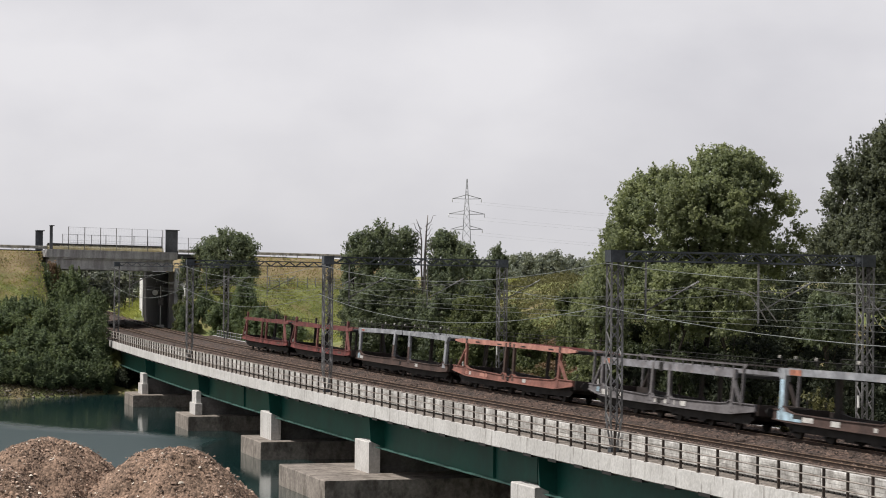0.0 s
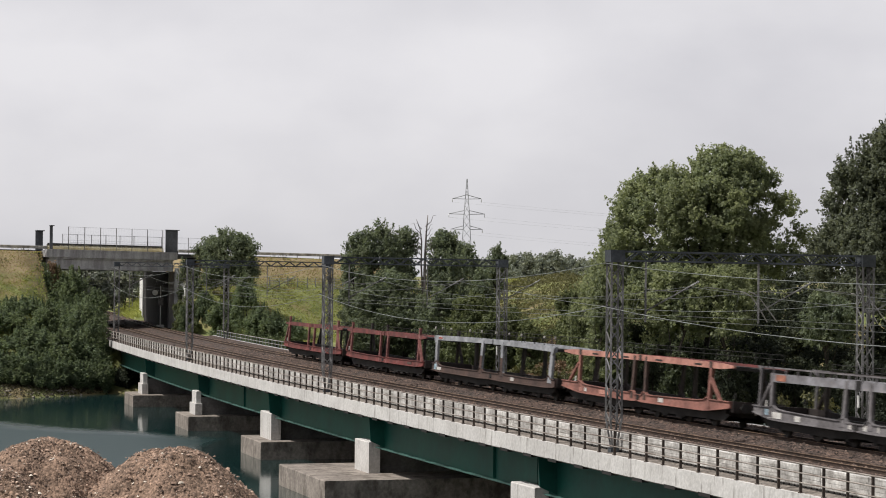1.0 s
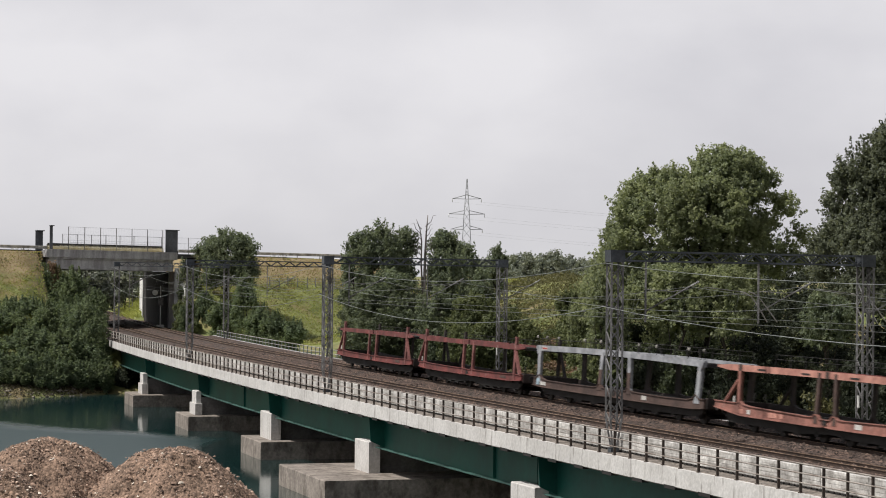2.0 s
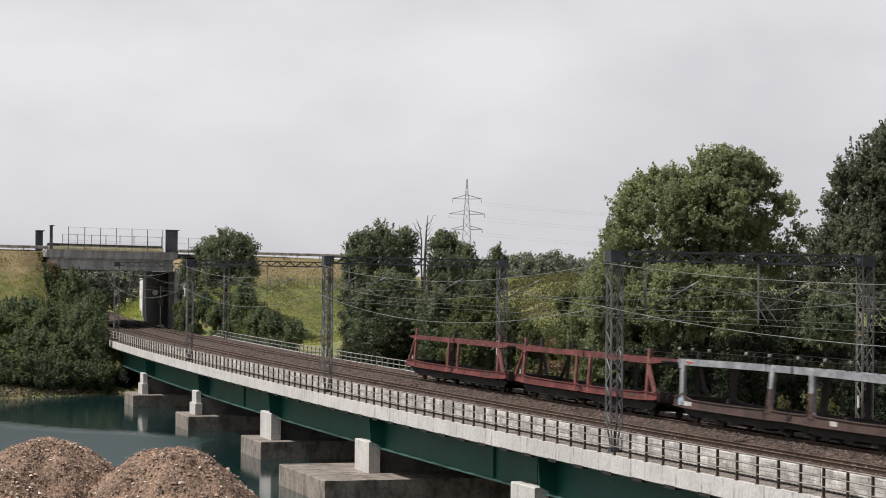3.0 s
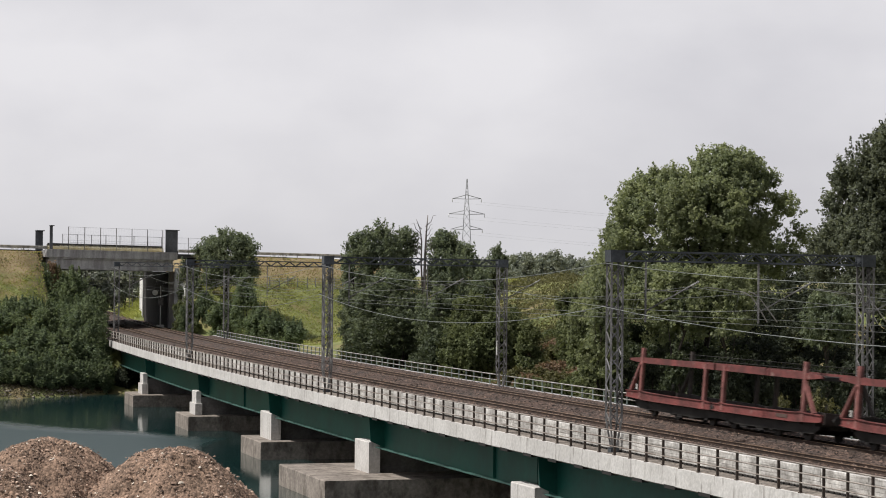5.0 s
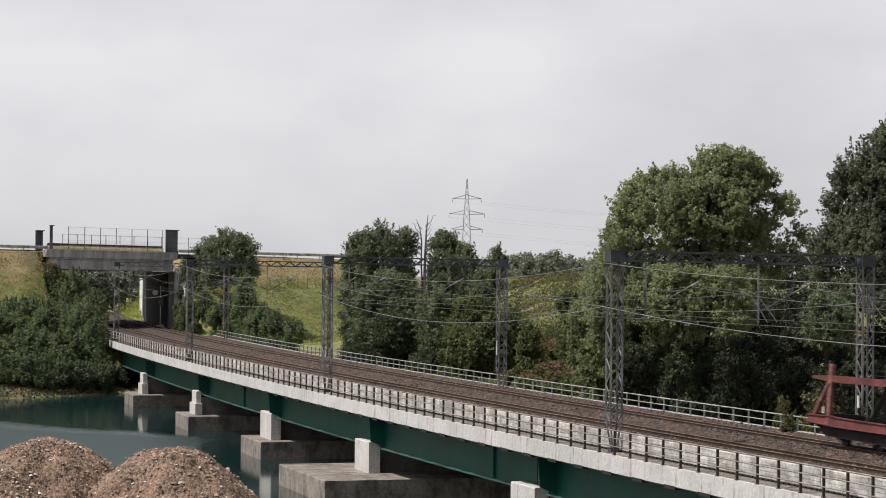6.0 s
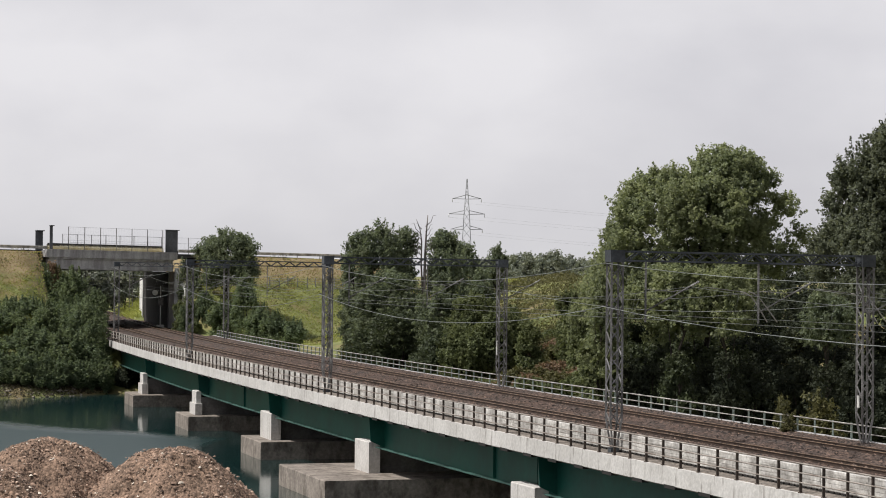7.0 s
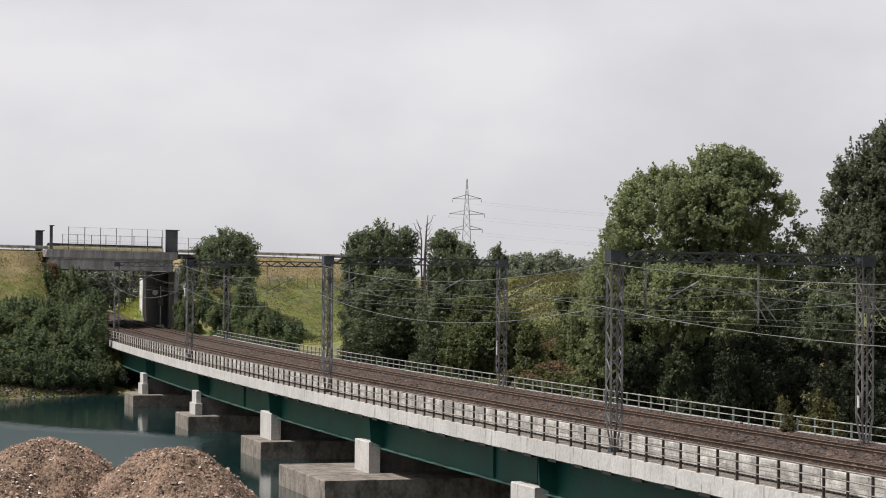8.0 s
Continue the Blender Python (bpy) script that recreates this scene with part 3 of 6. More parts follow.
    # transverse bracket plates over the piers, and cross frames between the girders
    for p in PIERS:
        bm = bmesh.new()
        swept(bm, [(0.28, -8.57), (1.28, -8.57), (1.28, -10.58), (0.40, -10.2)], p - 2.75, p - 2.68, 1)
        part("end_bracket", bm, M_GREEN, bridge, "dark green bracket plate over a pier")
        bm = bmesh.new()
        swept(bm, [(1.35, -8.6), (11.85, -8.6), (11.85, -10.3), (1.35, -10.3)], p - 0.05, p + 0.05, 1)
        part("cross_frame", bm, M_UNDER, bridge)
    # black blocks under the edge, standing in for its row of shadowed bumps
    s = -44.0
    bm0 = bmesh.new()
    box(bm0, -0.55, 0.55, -0.2, 0.12, -0.13, 0.02)
    me = mesh_of("shadow_bump", bm0, M_UNDER)
    # black boxes proud of the wall, painting in the shaded depth of slots
    bm0 = bmesh.new()
    box(bm0, -0.15, 0.15, -0.035, 0.05, 0.0, 0.09)
    slot = mesh_of("painted_slot", bm0, M_UNDER)
    for k in range(298):
        o = part("painted_slot", slot, None, bridge)
        o.matrix_basis = line_pose(-40 + 0.439 * k, 0.785, -7.81)
    while s < S_END - 4:
        o = part("shadow_bump", me, None, bridge)
        o.matrix_basis = line_pose(s, 0.08, -8.60)
        s += 3.4


def build_pier(p):
    pier = root("bridge_pier", "concrete bridge pier on a broad plinth standing in the water", "bridge pier", group="bridge piers")
    # half length and outer edge of the plinth, its top, the columns' outer face and half length
    half, out, top, face, w = {137.8: (3.8, -1.0, -12.42, 0.30, 1.35), 102.8: (3.65, -0.65, -12.37, 0.42, 1.2), 72.1: (3.75, -0.45, -12.30, 0.68, 2.0), 43.1: (6.1, -3.3, -12.25, 0.58, 1.7)}.get(p, (4.0, -0.6, -12.22, 0.5, 1.75))
    bm = bmesh.new()
    swept(bm, [(out, -15.6), (out, top - 0.06), (out + 0.06, top), (14.4, top), (14.4, -15.6)], p - half, p + half, 6)
    part("plinth", bm, M_CONCRETE_OLD, pier, "stained concrete plinth, darker at the waterline")
    # the wall's colour takes in the shade below the deck
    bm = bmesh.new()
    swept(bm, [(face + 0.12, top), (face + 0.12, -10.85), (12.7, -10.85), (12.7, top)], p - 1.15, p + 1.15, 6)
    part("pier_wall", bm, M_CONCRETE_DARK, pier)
    for n0, n1 in ((face, face + (0.42 if p > 90 else 0.72)), (12.0, 12.75)):
        bm = bmesh.new()
        swept(bm, [(n0, top), (n0, -10.37), (n0 + 0.05, -10.32), (n1, -10.32), (n1, top)], p - w, p + w, 2)
        part("end_column", bm, M_CONCRETE, pier, "pale square end column")
        if p > 90:
            bm = bmesh.new()
            swept(bm, [(n0 - 0.14, top), (n0 - 0.14, -11.38), (n1 + 0.05, -11.38), (n1 + 0.05, top)], p - w - 0.35, p + w + 0.35, 2)
            part("column_step", bm, M_CONCRETE, pier)
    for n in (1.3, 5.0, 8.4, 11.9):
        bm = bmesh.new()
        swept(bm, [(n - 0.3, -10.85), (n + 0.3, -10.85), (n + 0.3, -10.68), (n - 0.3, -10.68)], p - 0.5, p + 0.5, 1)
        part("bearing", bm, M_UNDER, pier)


build_bridge()
for p in PIERS:
    build_pier(p)

# abutment at the far bank
bm = bmesh.new()
swept(bm, [(-0.6, -15), (-0.6, -8.5), (13.8, -8.5), (13.8, -15)], S_END - 3.5, S_END + 1, 5)
tagged(part("bridge_abutment", bm, M_CONCRETE_OLD), "weathered concrete abutment under the bridge end", "abutment")


# ---- railings ----
def build_railing(n, base, height, s0, s1, spacing, rails, m_post, m_rail, post_w, rail_r, label, phase):
    rl = root("railing", label, "railing")
    bm = bmesh.new()
    box(bm, -post_w * 0.32, post_w * 0.32, -post_w / 2, post_w / 2, -0.05, height + 0.03)
    box(bm, -0.09, 0.09, -0.07, 0.07, -0.05, 0.015)
    me = mesh_of("post", bm, m_post)
    k0 = math.ceil((s0 - phase) / spacing)
    s, count = phase + k0 * spacing, 0
    while s < s1:
        o = part("post", me, None, rl)
        o.matrix_basis = line_pose(s, n, base)
        s += spacing
        count += 1
    for h in rails:
        bm = bmesh.new()
        pts = [on_line(q, n - 0.035, base + h) for q in np.arange(s0, s1 + 0.1, spacing * 2)]
        tube(bm, pts, rail_r if h == rails[0] else rail_r * 0.8, 6)
        part("rail_tube", bm, m_rail, rl)
    return rl


build_railing(0.0, -7.82, 1.09, -46, S_END - 0.5, 1.756, (1.07, 0.72, 0.37), M_POST_DARK, M_TUBE_WORN, 0.10, 0.036, "bridge railing of dark steel posts and three weathered tubes", 1.327)
build_railing(13.06, -7.82, 1.05, -46, S_END - 2, 1.85, (1.03, 0.66), M_GALV_GREEN, M_RAIL_GALV, 0.08, 0.036, "pale green tubular railing along the far edge", 0.4)


# ---- tracks ----
CANT = 0.0733
T1, T2, RAIL_Z = 4.52, 8.92, -7.2
RAIL_SECTION = [(-0.075, -0.172), (0.075, -0.172), (0.075, -0.155), (0.012, -0.135), (0.012, -0.045), (0.036, -0.03), (0.036, 0.0), (-0.036, 0.0), (-0.036, -0.03), (-0.012, -0.045), (-0.012, -0.135), (-0.075, -0.155)]


def build_track(c, label):
    tr = root("railway_track", label, "railway track")
    for side in (-1, 1):
        bm = bmesh.new()
        n0, z0 = c + side * 0.753, RAIL_Z - side * 0.055
        swept(bm, [(n0 + n, z0 + z) for n, z in RAIL_SECTION], S_NEAR, 330, 6)
        rail = part("rail", bm, [M_RAIL_SIDE], tr, "rusty steel rail")
        bm = bmesh.new()
        swept(bm, [(n0 - 0.03, z0 + 0.001), (n0 + 0.03, z0 + 0.001), (n0 + 0.03, z0 + 0.005), (n0 - 0.03, z0 + 0.005)], S_NEAR, 330, 6)
        part("running_surface", bm, M_RAIL_TOP, rail, "worn bright rail head")
    bm = bmesh.new()
    box(bm, -0.12, 0.12, -1.2, 1.2, -0.34, -0.16)
    me = mesh_of("sleeper", bm, M_SLEEPER)
    for k in range(290):
        o = part("sleeper", me, None, tr)
        o.matrix_basis = line_pose(-14 + 0.62 * k, c, RAIL_Z, CANT)


build_track(T1, "rusty ballasted track on the side of the near railing")
build_track(T2, "rusty ballasted track used by the train")


def build_ballast():
    prof = [(0.95, -7.9), (0.96, -7.0), (1.6, -7.08), (2.75, -7.2), (3.3, -7.285), (5.8, -7.445), (6.5, -7.38), (7.3, -7.28), (7.7, -7.285), (10.2, -7.445), (10.9, -7.53), (12.05, -7.585), (12.07, -7.9)]
    fine = [prof[0]]
    for (n0, z0), (n1, z1) in zip(prof[1:-1], prof[2:-1]):
        m = max(1, round((n1 - n0) / 0.3))
        fine += [(n0 + (n1 - n0) * i / m, z0 + (z1 - z0) * i / m) for i in range(m)]
    fine += [prof[-2], prof[-1]]
    ss = np.concatenate((np.arange(S_NEAR, -46, 4), np.arange(-46, 120, 0.35), np.arange(120, 332, 1.5)))
    nn = np.array([p[0] for p in fine])
    zz = np.array([p[1] for p in fine])
    S, N = np.meshgrid(ss, nn, indexing="ij")
    rs = np.random.RandomState(4)
    N2 = N + rs.uniform(-0.1, 0.1, N.shape) * ((N > 2.3) & (N < 11.6))
    Z = zz[None, :] + rs.uniform(-0.04, 0.055, N.shape) * (zz > -7.8)[None, :]
    a = TH - KAP * S
    v = np.stack((CEN[0] - (1 / KAP - N2) * np.cos(a), CEN[1] - (1 / KAP - N2) * np.sin(a), Z + EYE), -1).reshape(-1, 3)
    w = len(nn)
    i = (np.arange(len(ss) - 1)[:, None] * w + np.arange(w - 1)[None, :]).ravel()
    f = np.stack((i, i + w, i + w + 1, i + 1), -1)
    tagged(new("ballast_bed", big_mesh("ballast_bed", v, f, M_BALLAST)), "brown rust-stained ballast bed between the bridge walls", "ballast", kind="stuff")


build_ballast()


def ballast_stones():
    """Single broken stones over the bed, between and beside the rails."""
    rs = np.random.RandomState(14)
    m = 34000
    S, N = -42 + 165 * rs.uniform(0, 1, m) ** 1.4, rs.uniform(1.1, 12.85, m)
    Z = np.interp(N, (1.1, 1.6, 2.75, 3.3, 5.8, 6.5, 7.3, 7.7, 10.2, 10.9, 12.05, 12.9), (-7.02, -7.08, -7.2, -7.285, -7.445, -7.38, -7.28, -7.285, -7.445, -7.53, -7.585, -7.515)) + 0.02
    a = TH - KAP * S
    c = np.stack((CEN[0] - (1 / KAP - N) * np.cos(a), CEN[1] - (1 / KAP - N) * np.sin(a), Z + EYE), 1)
    octa = np.array(((1, 0, 0), (-1, 0, 0), (0, 1, 0), (0, -1, 0), (0, 0, 1), (0, 0, -1)), float)
    of = np.array(((0, 2, 4), (2, 1, 4), (1, 3, 4), (3, 0, 4)))
    sz = 0.034 + 0.072 * rs.uniform(0, 1, m) ** 2
    th = rs.uniform(0, 6.28, m)
    st = octa[None] * sz[:, None, None] * rs.uniform(0.6, 1.3, (m, 6, 1)) * np.array((1.2, 0.9, 0.75))
    rot = np.stack((np.cos(th), -np.sin(th), np.sin(th), np.cos(th)), -1).reshape(m, 2, 2)
    st[:, :, :2] = np.einsum("mij,mkj->mki", rot, st[:, :, :2])
    f = (np.arange(m)[:, None, None] * 6 + of[None]).reshape(-1, 3)
    tagged(new("ballast_stones", big_mesh("ballast_stones", (c[:, None, :] + st).reshape(-1, 3), f, M_BALLAST_STONE)), "loose broken ballast stones, brown and grey", "ballast", kind="stuff")


ballast_stones()


# ---- catenary portals ----
def lattice_post(parent, s, n, foot, top):
    """A square lattice post that tapers to its foot."""
    m = line_pose(s, n, 0)
    post = part("lattice_post", mesh_of("lattice_post", bmesh.new(), M_MAST), None, parent, "grey steel lattice post")
    h = top - foot
    w = 0.27

    def corner(i, z):
        k = w if z > 1.3 else 0.09 + (w - 0.09) * max(0.0, z) / 1.3
        return m @ Vector(((-k, k, k, -k)[i], (-k, -k, k, k)[i], foot + z))

    for i in range(4):
        bm = bmesh.new()
        bar(bm, corner(i, 0), corner(i, 1.3), 0.085)
        bar(bm, corner(i, 1.3), corner(i, h), 0.085)
        part("leg", bm, M_MAST, post)
    bays = 13
    for i in range(4):
        bm = bmesh.new()
        zs = [1.0 + (h - 1.0) * k / bays for k in range(bays + 1)]
        for k in range(bays):
            a, b = (i, (i + 1) % 4) if k % 2 else ((i + 1) % 4, i)
            bar(bm, corner(a, zs[k]), corner(b, zs[k + 1]), 0.045)
        part("lacing", bm, M_MAST, post)
    bm = bmesh.new()
    box(bm, -0.34, 0.34, -0.34, 0.34, top - 0.52, top + 0.02)
    bm.transform(m)
    part("head_plate", bm, M_MAST_DARK, post, "dark plated post head")
    bm = bmesh.new()
    box(bm, -0.2, 0.2, -0.2, 0.2, foot - 0.2, foot + 0.02)
    bm.transform(m)
    part("base_plate", bm, M_MAST_DARK, post)
    return post


def insulator(bm, a, b, r=0.06):
    a, b = Vector(a), Vector(b)
    n = 5
    for k in range(n):
        p = a + (b - a) * (k + 0.2) / n
        q = a + (b - a) * (k + 0.75) / n
        tube(bm, [p, q], r, 7, r * 0.55)


def rounded(pts, times=2):
    """The points with their corners cut twice."""
    for _ in range(times):
        pts = [pts[0]] + [a.lerp(b, f) for a, b in zip(pts, pts[1:]) for f in (0.25, 0.75)] + [pts[-1]]
    return pts


TOP, BEAM_B = 1.17, 0.72


def build_portal(sn, sf, n_near=0.5, n_far=12.62):
    po = root("catenary_portal", "grey lattice steel portal that carries the overhead wires over both tracks", "catenary portal", group="catenary portals")
    lattice_post(po, sn, n_near, -7.62, TOP)
    lattice_post(po, sf, n_far, -7.70, TOP - 0.1)

    def at(n, z, off=0.0):
        f = (n - n_near) / (n_far - n_near)
        return on_line(sn + (sf - sn) * f + off, n, z - 0.1 * f)

    beam = bmesh.new()
    for off in (-0.2, 0.2):
        for z in (TOP - 0.04, BEAM_B):
            bar(beam, at(n_near, z, off), at(n_far, z, off), 0.085)
    beam_ob = part("beam", beam, M_MAST_DARK, po, "dark lattice beam")
    for off in (-0.2, 0.2):
        k = 22
        for i in range(k):
            bm = bmesh.new()
            n0, n1 = n_near + (n_far - n_near) * i / k, n_near + (n_far - n_near) * (i + 1) / k
            za, zb = (BEAM_B, TOP - 0.04) if i % 2 else (TOP - 0.04, BEAM_B)
            bar(bm, at(n0, za, off), at(n1, zb, off), 0.05)
            part("lacing_bar", bm, M_MAST_DARK, beam_ob)
    # hangers with the arms that hold the wires of each track
    for nh, c in ((1.95, T1), (7.35, T2), (12.8, None)):
        bm = bmesh.new()
        for off in (-0.05, 0.05):
            bar(bm, at(nh, BEAM_B, off), at(nh, -2.0, off), 0.05)
        hang = part("hanger", bm, M_MAST, po)
        bm = bmesh.new()
        tube(bm, [at(nh, -1.52), at(nh + 1.3, -0.82), at(nh + 2.55, -0.14)], 0.036, 6)
        part("cantilever_tube", bm, M_MAST, hang)
        bm = bmesh.new()
        insulator(bm, at(nh + 2.15, -0.36), at(nh + 2.55, -0.14))
        part("insulator", bm, M_PORCELAIN, hang)
        bm = bmesh.new()
        tube(bm, [at(nh, -0.55), at(nh + 1.3, -0.62), at(nh + 2.2, -0.48)], 0.02, 6)
        part("top_tie", bm, M_MAST, hang)
        if c == T1 or sn > 40:
            continue
        bm = bmesh.new()
        tube(bm, [at(nh - 2.6, -0.40), at(nh - 0.6, -0.61)], 0.022, 6)
        part("register_tube", bm, M_MAST, hang)
        for arm in (((-0.9, -0.58), (-0.73, -0.60), (-0.33, -0.77), (0.07, -1.36), (0.44, -1.94)), ((-0.46, -0.57), (-0.05, -0.72), (0.41, -1.28), (0.93, -1.94))):
            bm = bmesh.new()
            tube(bm, rounded([at(nh + dn, z) for dn, z in arm]), 0.03, 6)
            part("registration_arm", bm, M_RAIL_GALV, hang, "curved pale registration arm")
    # bracket for the feeder on the outer post
    bm = bmesh.new()
    bar(bm, on_line(sn, n_near - 0.2, -1.35), on_line(sn, n_near - 0.55, -1.3), 0.07)
    bar(bm, on_line(sn, n_near - 0.2, 0.55), on_line(sn, n_near - 0.5, 0.6), 0.06)
    part("feeder_bracket", bm, M_MAST, po)
    return po


PORTALS = [(-53.0, -54.0), (0.9, 0.2), (52.0, 52.0), (106.3, 105.0), (165.6, 162.2), (222.0, 222.0), (292.0, 292.0)]
for sn, sf in PORTALS:
    build_portal(sn, sf, 0.5, 11.2 if sn > 280 else 12.62)


def post_plate(s, n, z0, z1, half):
    """A white enamel plate on a lattice post."""
    bm = bmesh.new()
    box(bm, -half, half, -0.33, -0.315, z0, z1)
    for z in (z0 + 0.06, z1 - 0.06):
        box(bm, -0.27, 0.27, -0.313, -0.30, z - 0.02, z + 0.02, 1)
    bm.transform(line_pose(s, n, 0))
    tagged(part("post_plate", bm, [M_WHITE_WALL, M_MAST]), "white enamel plate strapped to a lattice post", "sign", "plates on the posts")


post_plate(0.2, 12.62, -5.9, -5.35, 0.1)
post_plate(52.0, 12.62, -5.35, -4.4, 0.07)


# ---- overhead wires ----
def sag_line(a, b, sag, k=14):
    a, b = Vector(a), Vector(b)
    return [a + (b - a) * i / k - Vector((0, 0, 4 * sag * (i / k) * (1 - i / k))) for i in range(k + 1)]


def wire(name, a, b, sag, r, label):
    bm = bmesh.new()
    tube(bm, sag_line(a, b, sag), r, 5)
    return tagged(part(name, bm, M_WIRE), label, "wire", group="overhead wires")


for (s0, f0), (s1, f1) in zip(PORTALS, PORTALS[1:]):
    wire("feeder_wire", on_line(s0, -0.05, -1.33), on_line(s1, -0.05, -1.33), 1.25 if s0 > -50 else 0.98, 0.014, "sagging feeder wire on the outer posts")
    wire("earth_wire", on_line(s0, 0.0, 0.6), on_line(s1, 0.0, 0.6), 0.95 if s0 > -50 else 0.8, 0.013, "thin earth wire along the outer post tops")
    wire("feeder_wire", on_line(f0, 13.3, -1.0), on_line(f1, 13.3, -1.0), 0.9, 0.012, "sagging feeder wire on the far posts")
    for c, nh in ((T1, 1.95), (T2, 7.35)):
        cat = root("contact_line", "contact wire hung by droppers from its sagging messenger wire", "overhead wire", group="contact lines")
        m0, m1 = on_line(s0, nh + 2.2, -0.42), on_line(s1, nh + 2.2, -0.42)
        k0, k1 = on_line(s0, nh + 1.9, -1.95), on_line(s1, nh + 1.9, -1.95)
        bm = bmesh.new()
        tube(bm, sag_line(m0, m1, 0.85), 0.011, 5)
        part("messenger_wire", bm, M_WIRE_DARK, cat)
        bm = bmesh.new()
        tube(bm, sag_line(k0, k1, 0.06), 0.011, 5)
        part("contact_wire", bm, M_WIRE_DARK, cat)
        top, low = sag_line(m0, m1, 0.85, 8), sag_line(k0, k1, 0.06, 8)
        for a, b in list(zip(top, low))[1:-1]:
            bm = bmesh.new()
            tube(bm, [a, b], 0.004, 4)
            part("dropper", bm, M_WIRE_DARK, cat)

# ---- train of empty car carriers ----
SPEED, TAIL = 20.53, 117.33     # metres a second; s of the last wagon's rear post at the start
TRAIN = []


def bogie(parent, x, half=0.9):
    bg = part("bogie", mesh_of("bogie", bmesh.new(), M_UNDER), None, parent, "soot-black two-axle bogie")
    bm = bmesh.new()
    for y in (-1.02, 1.02):
        box(bm, x - half - 0.6, x + half + 0.6, y - 0.06, y + 0.06, 0.52, 0.68)
        for dx in (-half, half):
            box(bm, x + dx - 0.16, x + dx + 0.16, y - 0.12, y + 0.12, 0.26, 0.52)
    box(bm, x - 0.25, x + 0.25, -1.0, 1.0, 0.46, 0.66)
    part("bogie_frame", bm, M_UNDER, bg)
    for dx in (-half, half):
        bm = bmesh.new()
        tube(bm, [(x + dx, -0.8, 0.37), (x + dx, 0.8, 0.37)], 0.07, 8)
        for y in (-0.75, 0.75):
            sg = 1 if y > 0 else -1
            tube(bm, [(x + dx, y - 0.065 * sg, 0.37), (x + dx, y + 0.045 * sg, 0.37)], 0.36, 20)
            tube(bm, [(x + dx, y - 0.09 * sg, 0.37), (x + dx, y - 0.06 * sg, 0.37)], 0.39, 20)
        part("wheelset", bm, M_WHEEL, bg)


def buffers(parent, x, d, m):
    for y in (-0.875, 0.875):
        bm = bmesh.new()
        tube(bm, [(x, y, 1.03), (x + d * 0.45, y, 1.03)], 0.085, 8)
        tube(bm, [(x + d * 0.45, y, 1.03), (x + d * 0.5, y, 1.03)], 0.23, 12)
        part("buffer", bm, m, parent)
    bm = bmesh.new()
    bar(bm, (x, 0, 0.98), (x + d * 0.6, 0, 0.95), 0.09)
    part("coupling_hook", bm, M_UNDER, parent)


def side_plate(bm, outline, y, t):
    """A plate with that outline in x and z, t thick, from y inwards."""
    sg = 1 if y < 0 else -1
    a = [bm.verts.new((x, y, z)) for x, z in outline]
    b = [bm.verts.new((x, y + sg * t, z)) for x, z in outline]
    n = len(a)
    bm.faces.new(a)
    bm.faces.new(b[::-1])
    for i in range(n):
        bm.faces.new((a[i], b[i], b[(i + 1) % n], a[(i + 1) % n]))


def ribbon(bm, pts, y, w, h):
    """A flat bar along points in x and z, w wide and h thick."""
    rings = [[bm.verts.new((x, y + dy, z + dz)) for dy, dz in ((-w / 2, -h / 2), (w / 2, -h / 2), (w / 2, h / 2), (-w / 2, h / 2))] for x, z in pts]
    for a, b in zip(rings, rings[1:]):
        for k in range(4):
            bm.faces.new((a[k], b[k], b[(k + 1) % 4], a[(k + 1) % 4]))
    bm.faces.new(rings[0])
    bm.faces.new(rings[-1][::-1])
    bmesh.ops.recalc_face_normals(bm, faces=bm.faces)


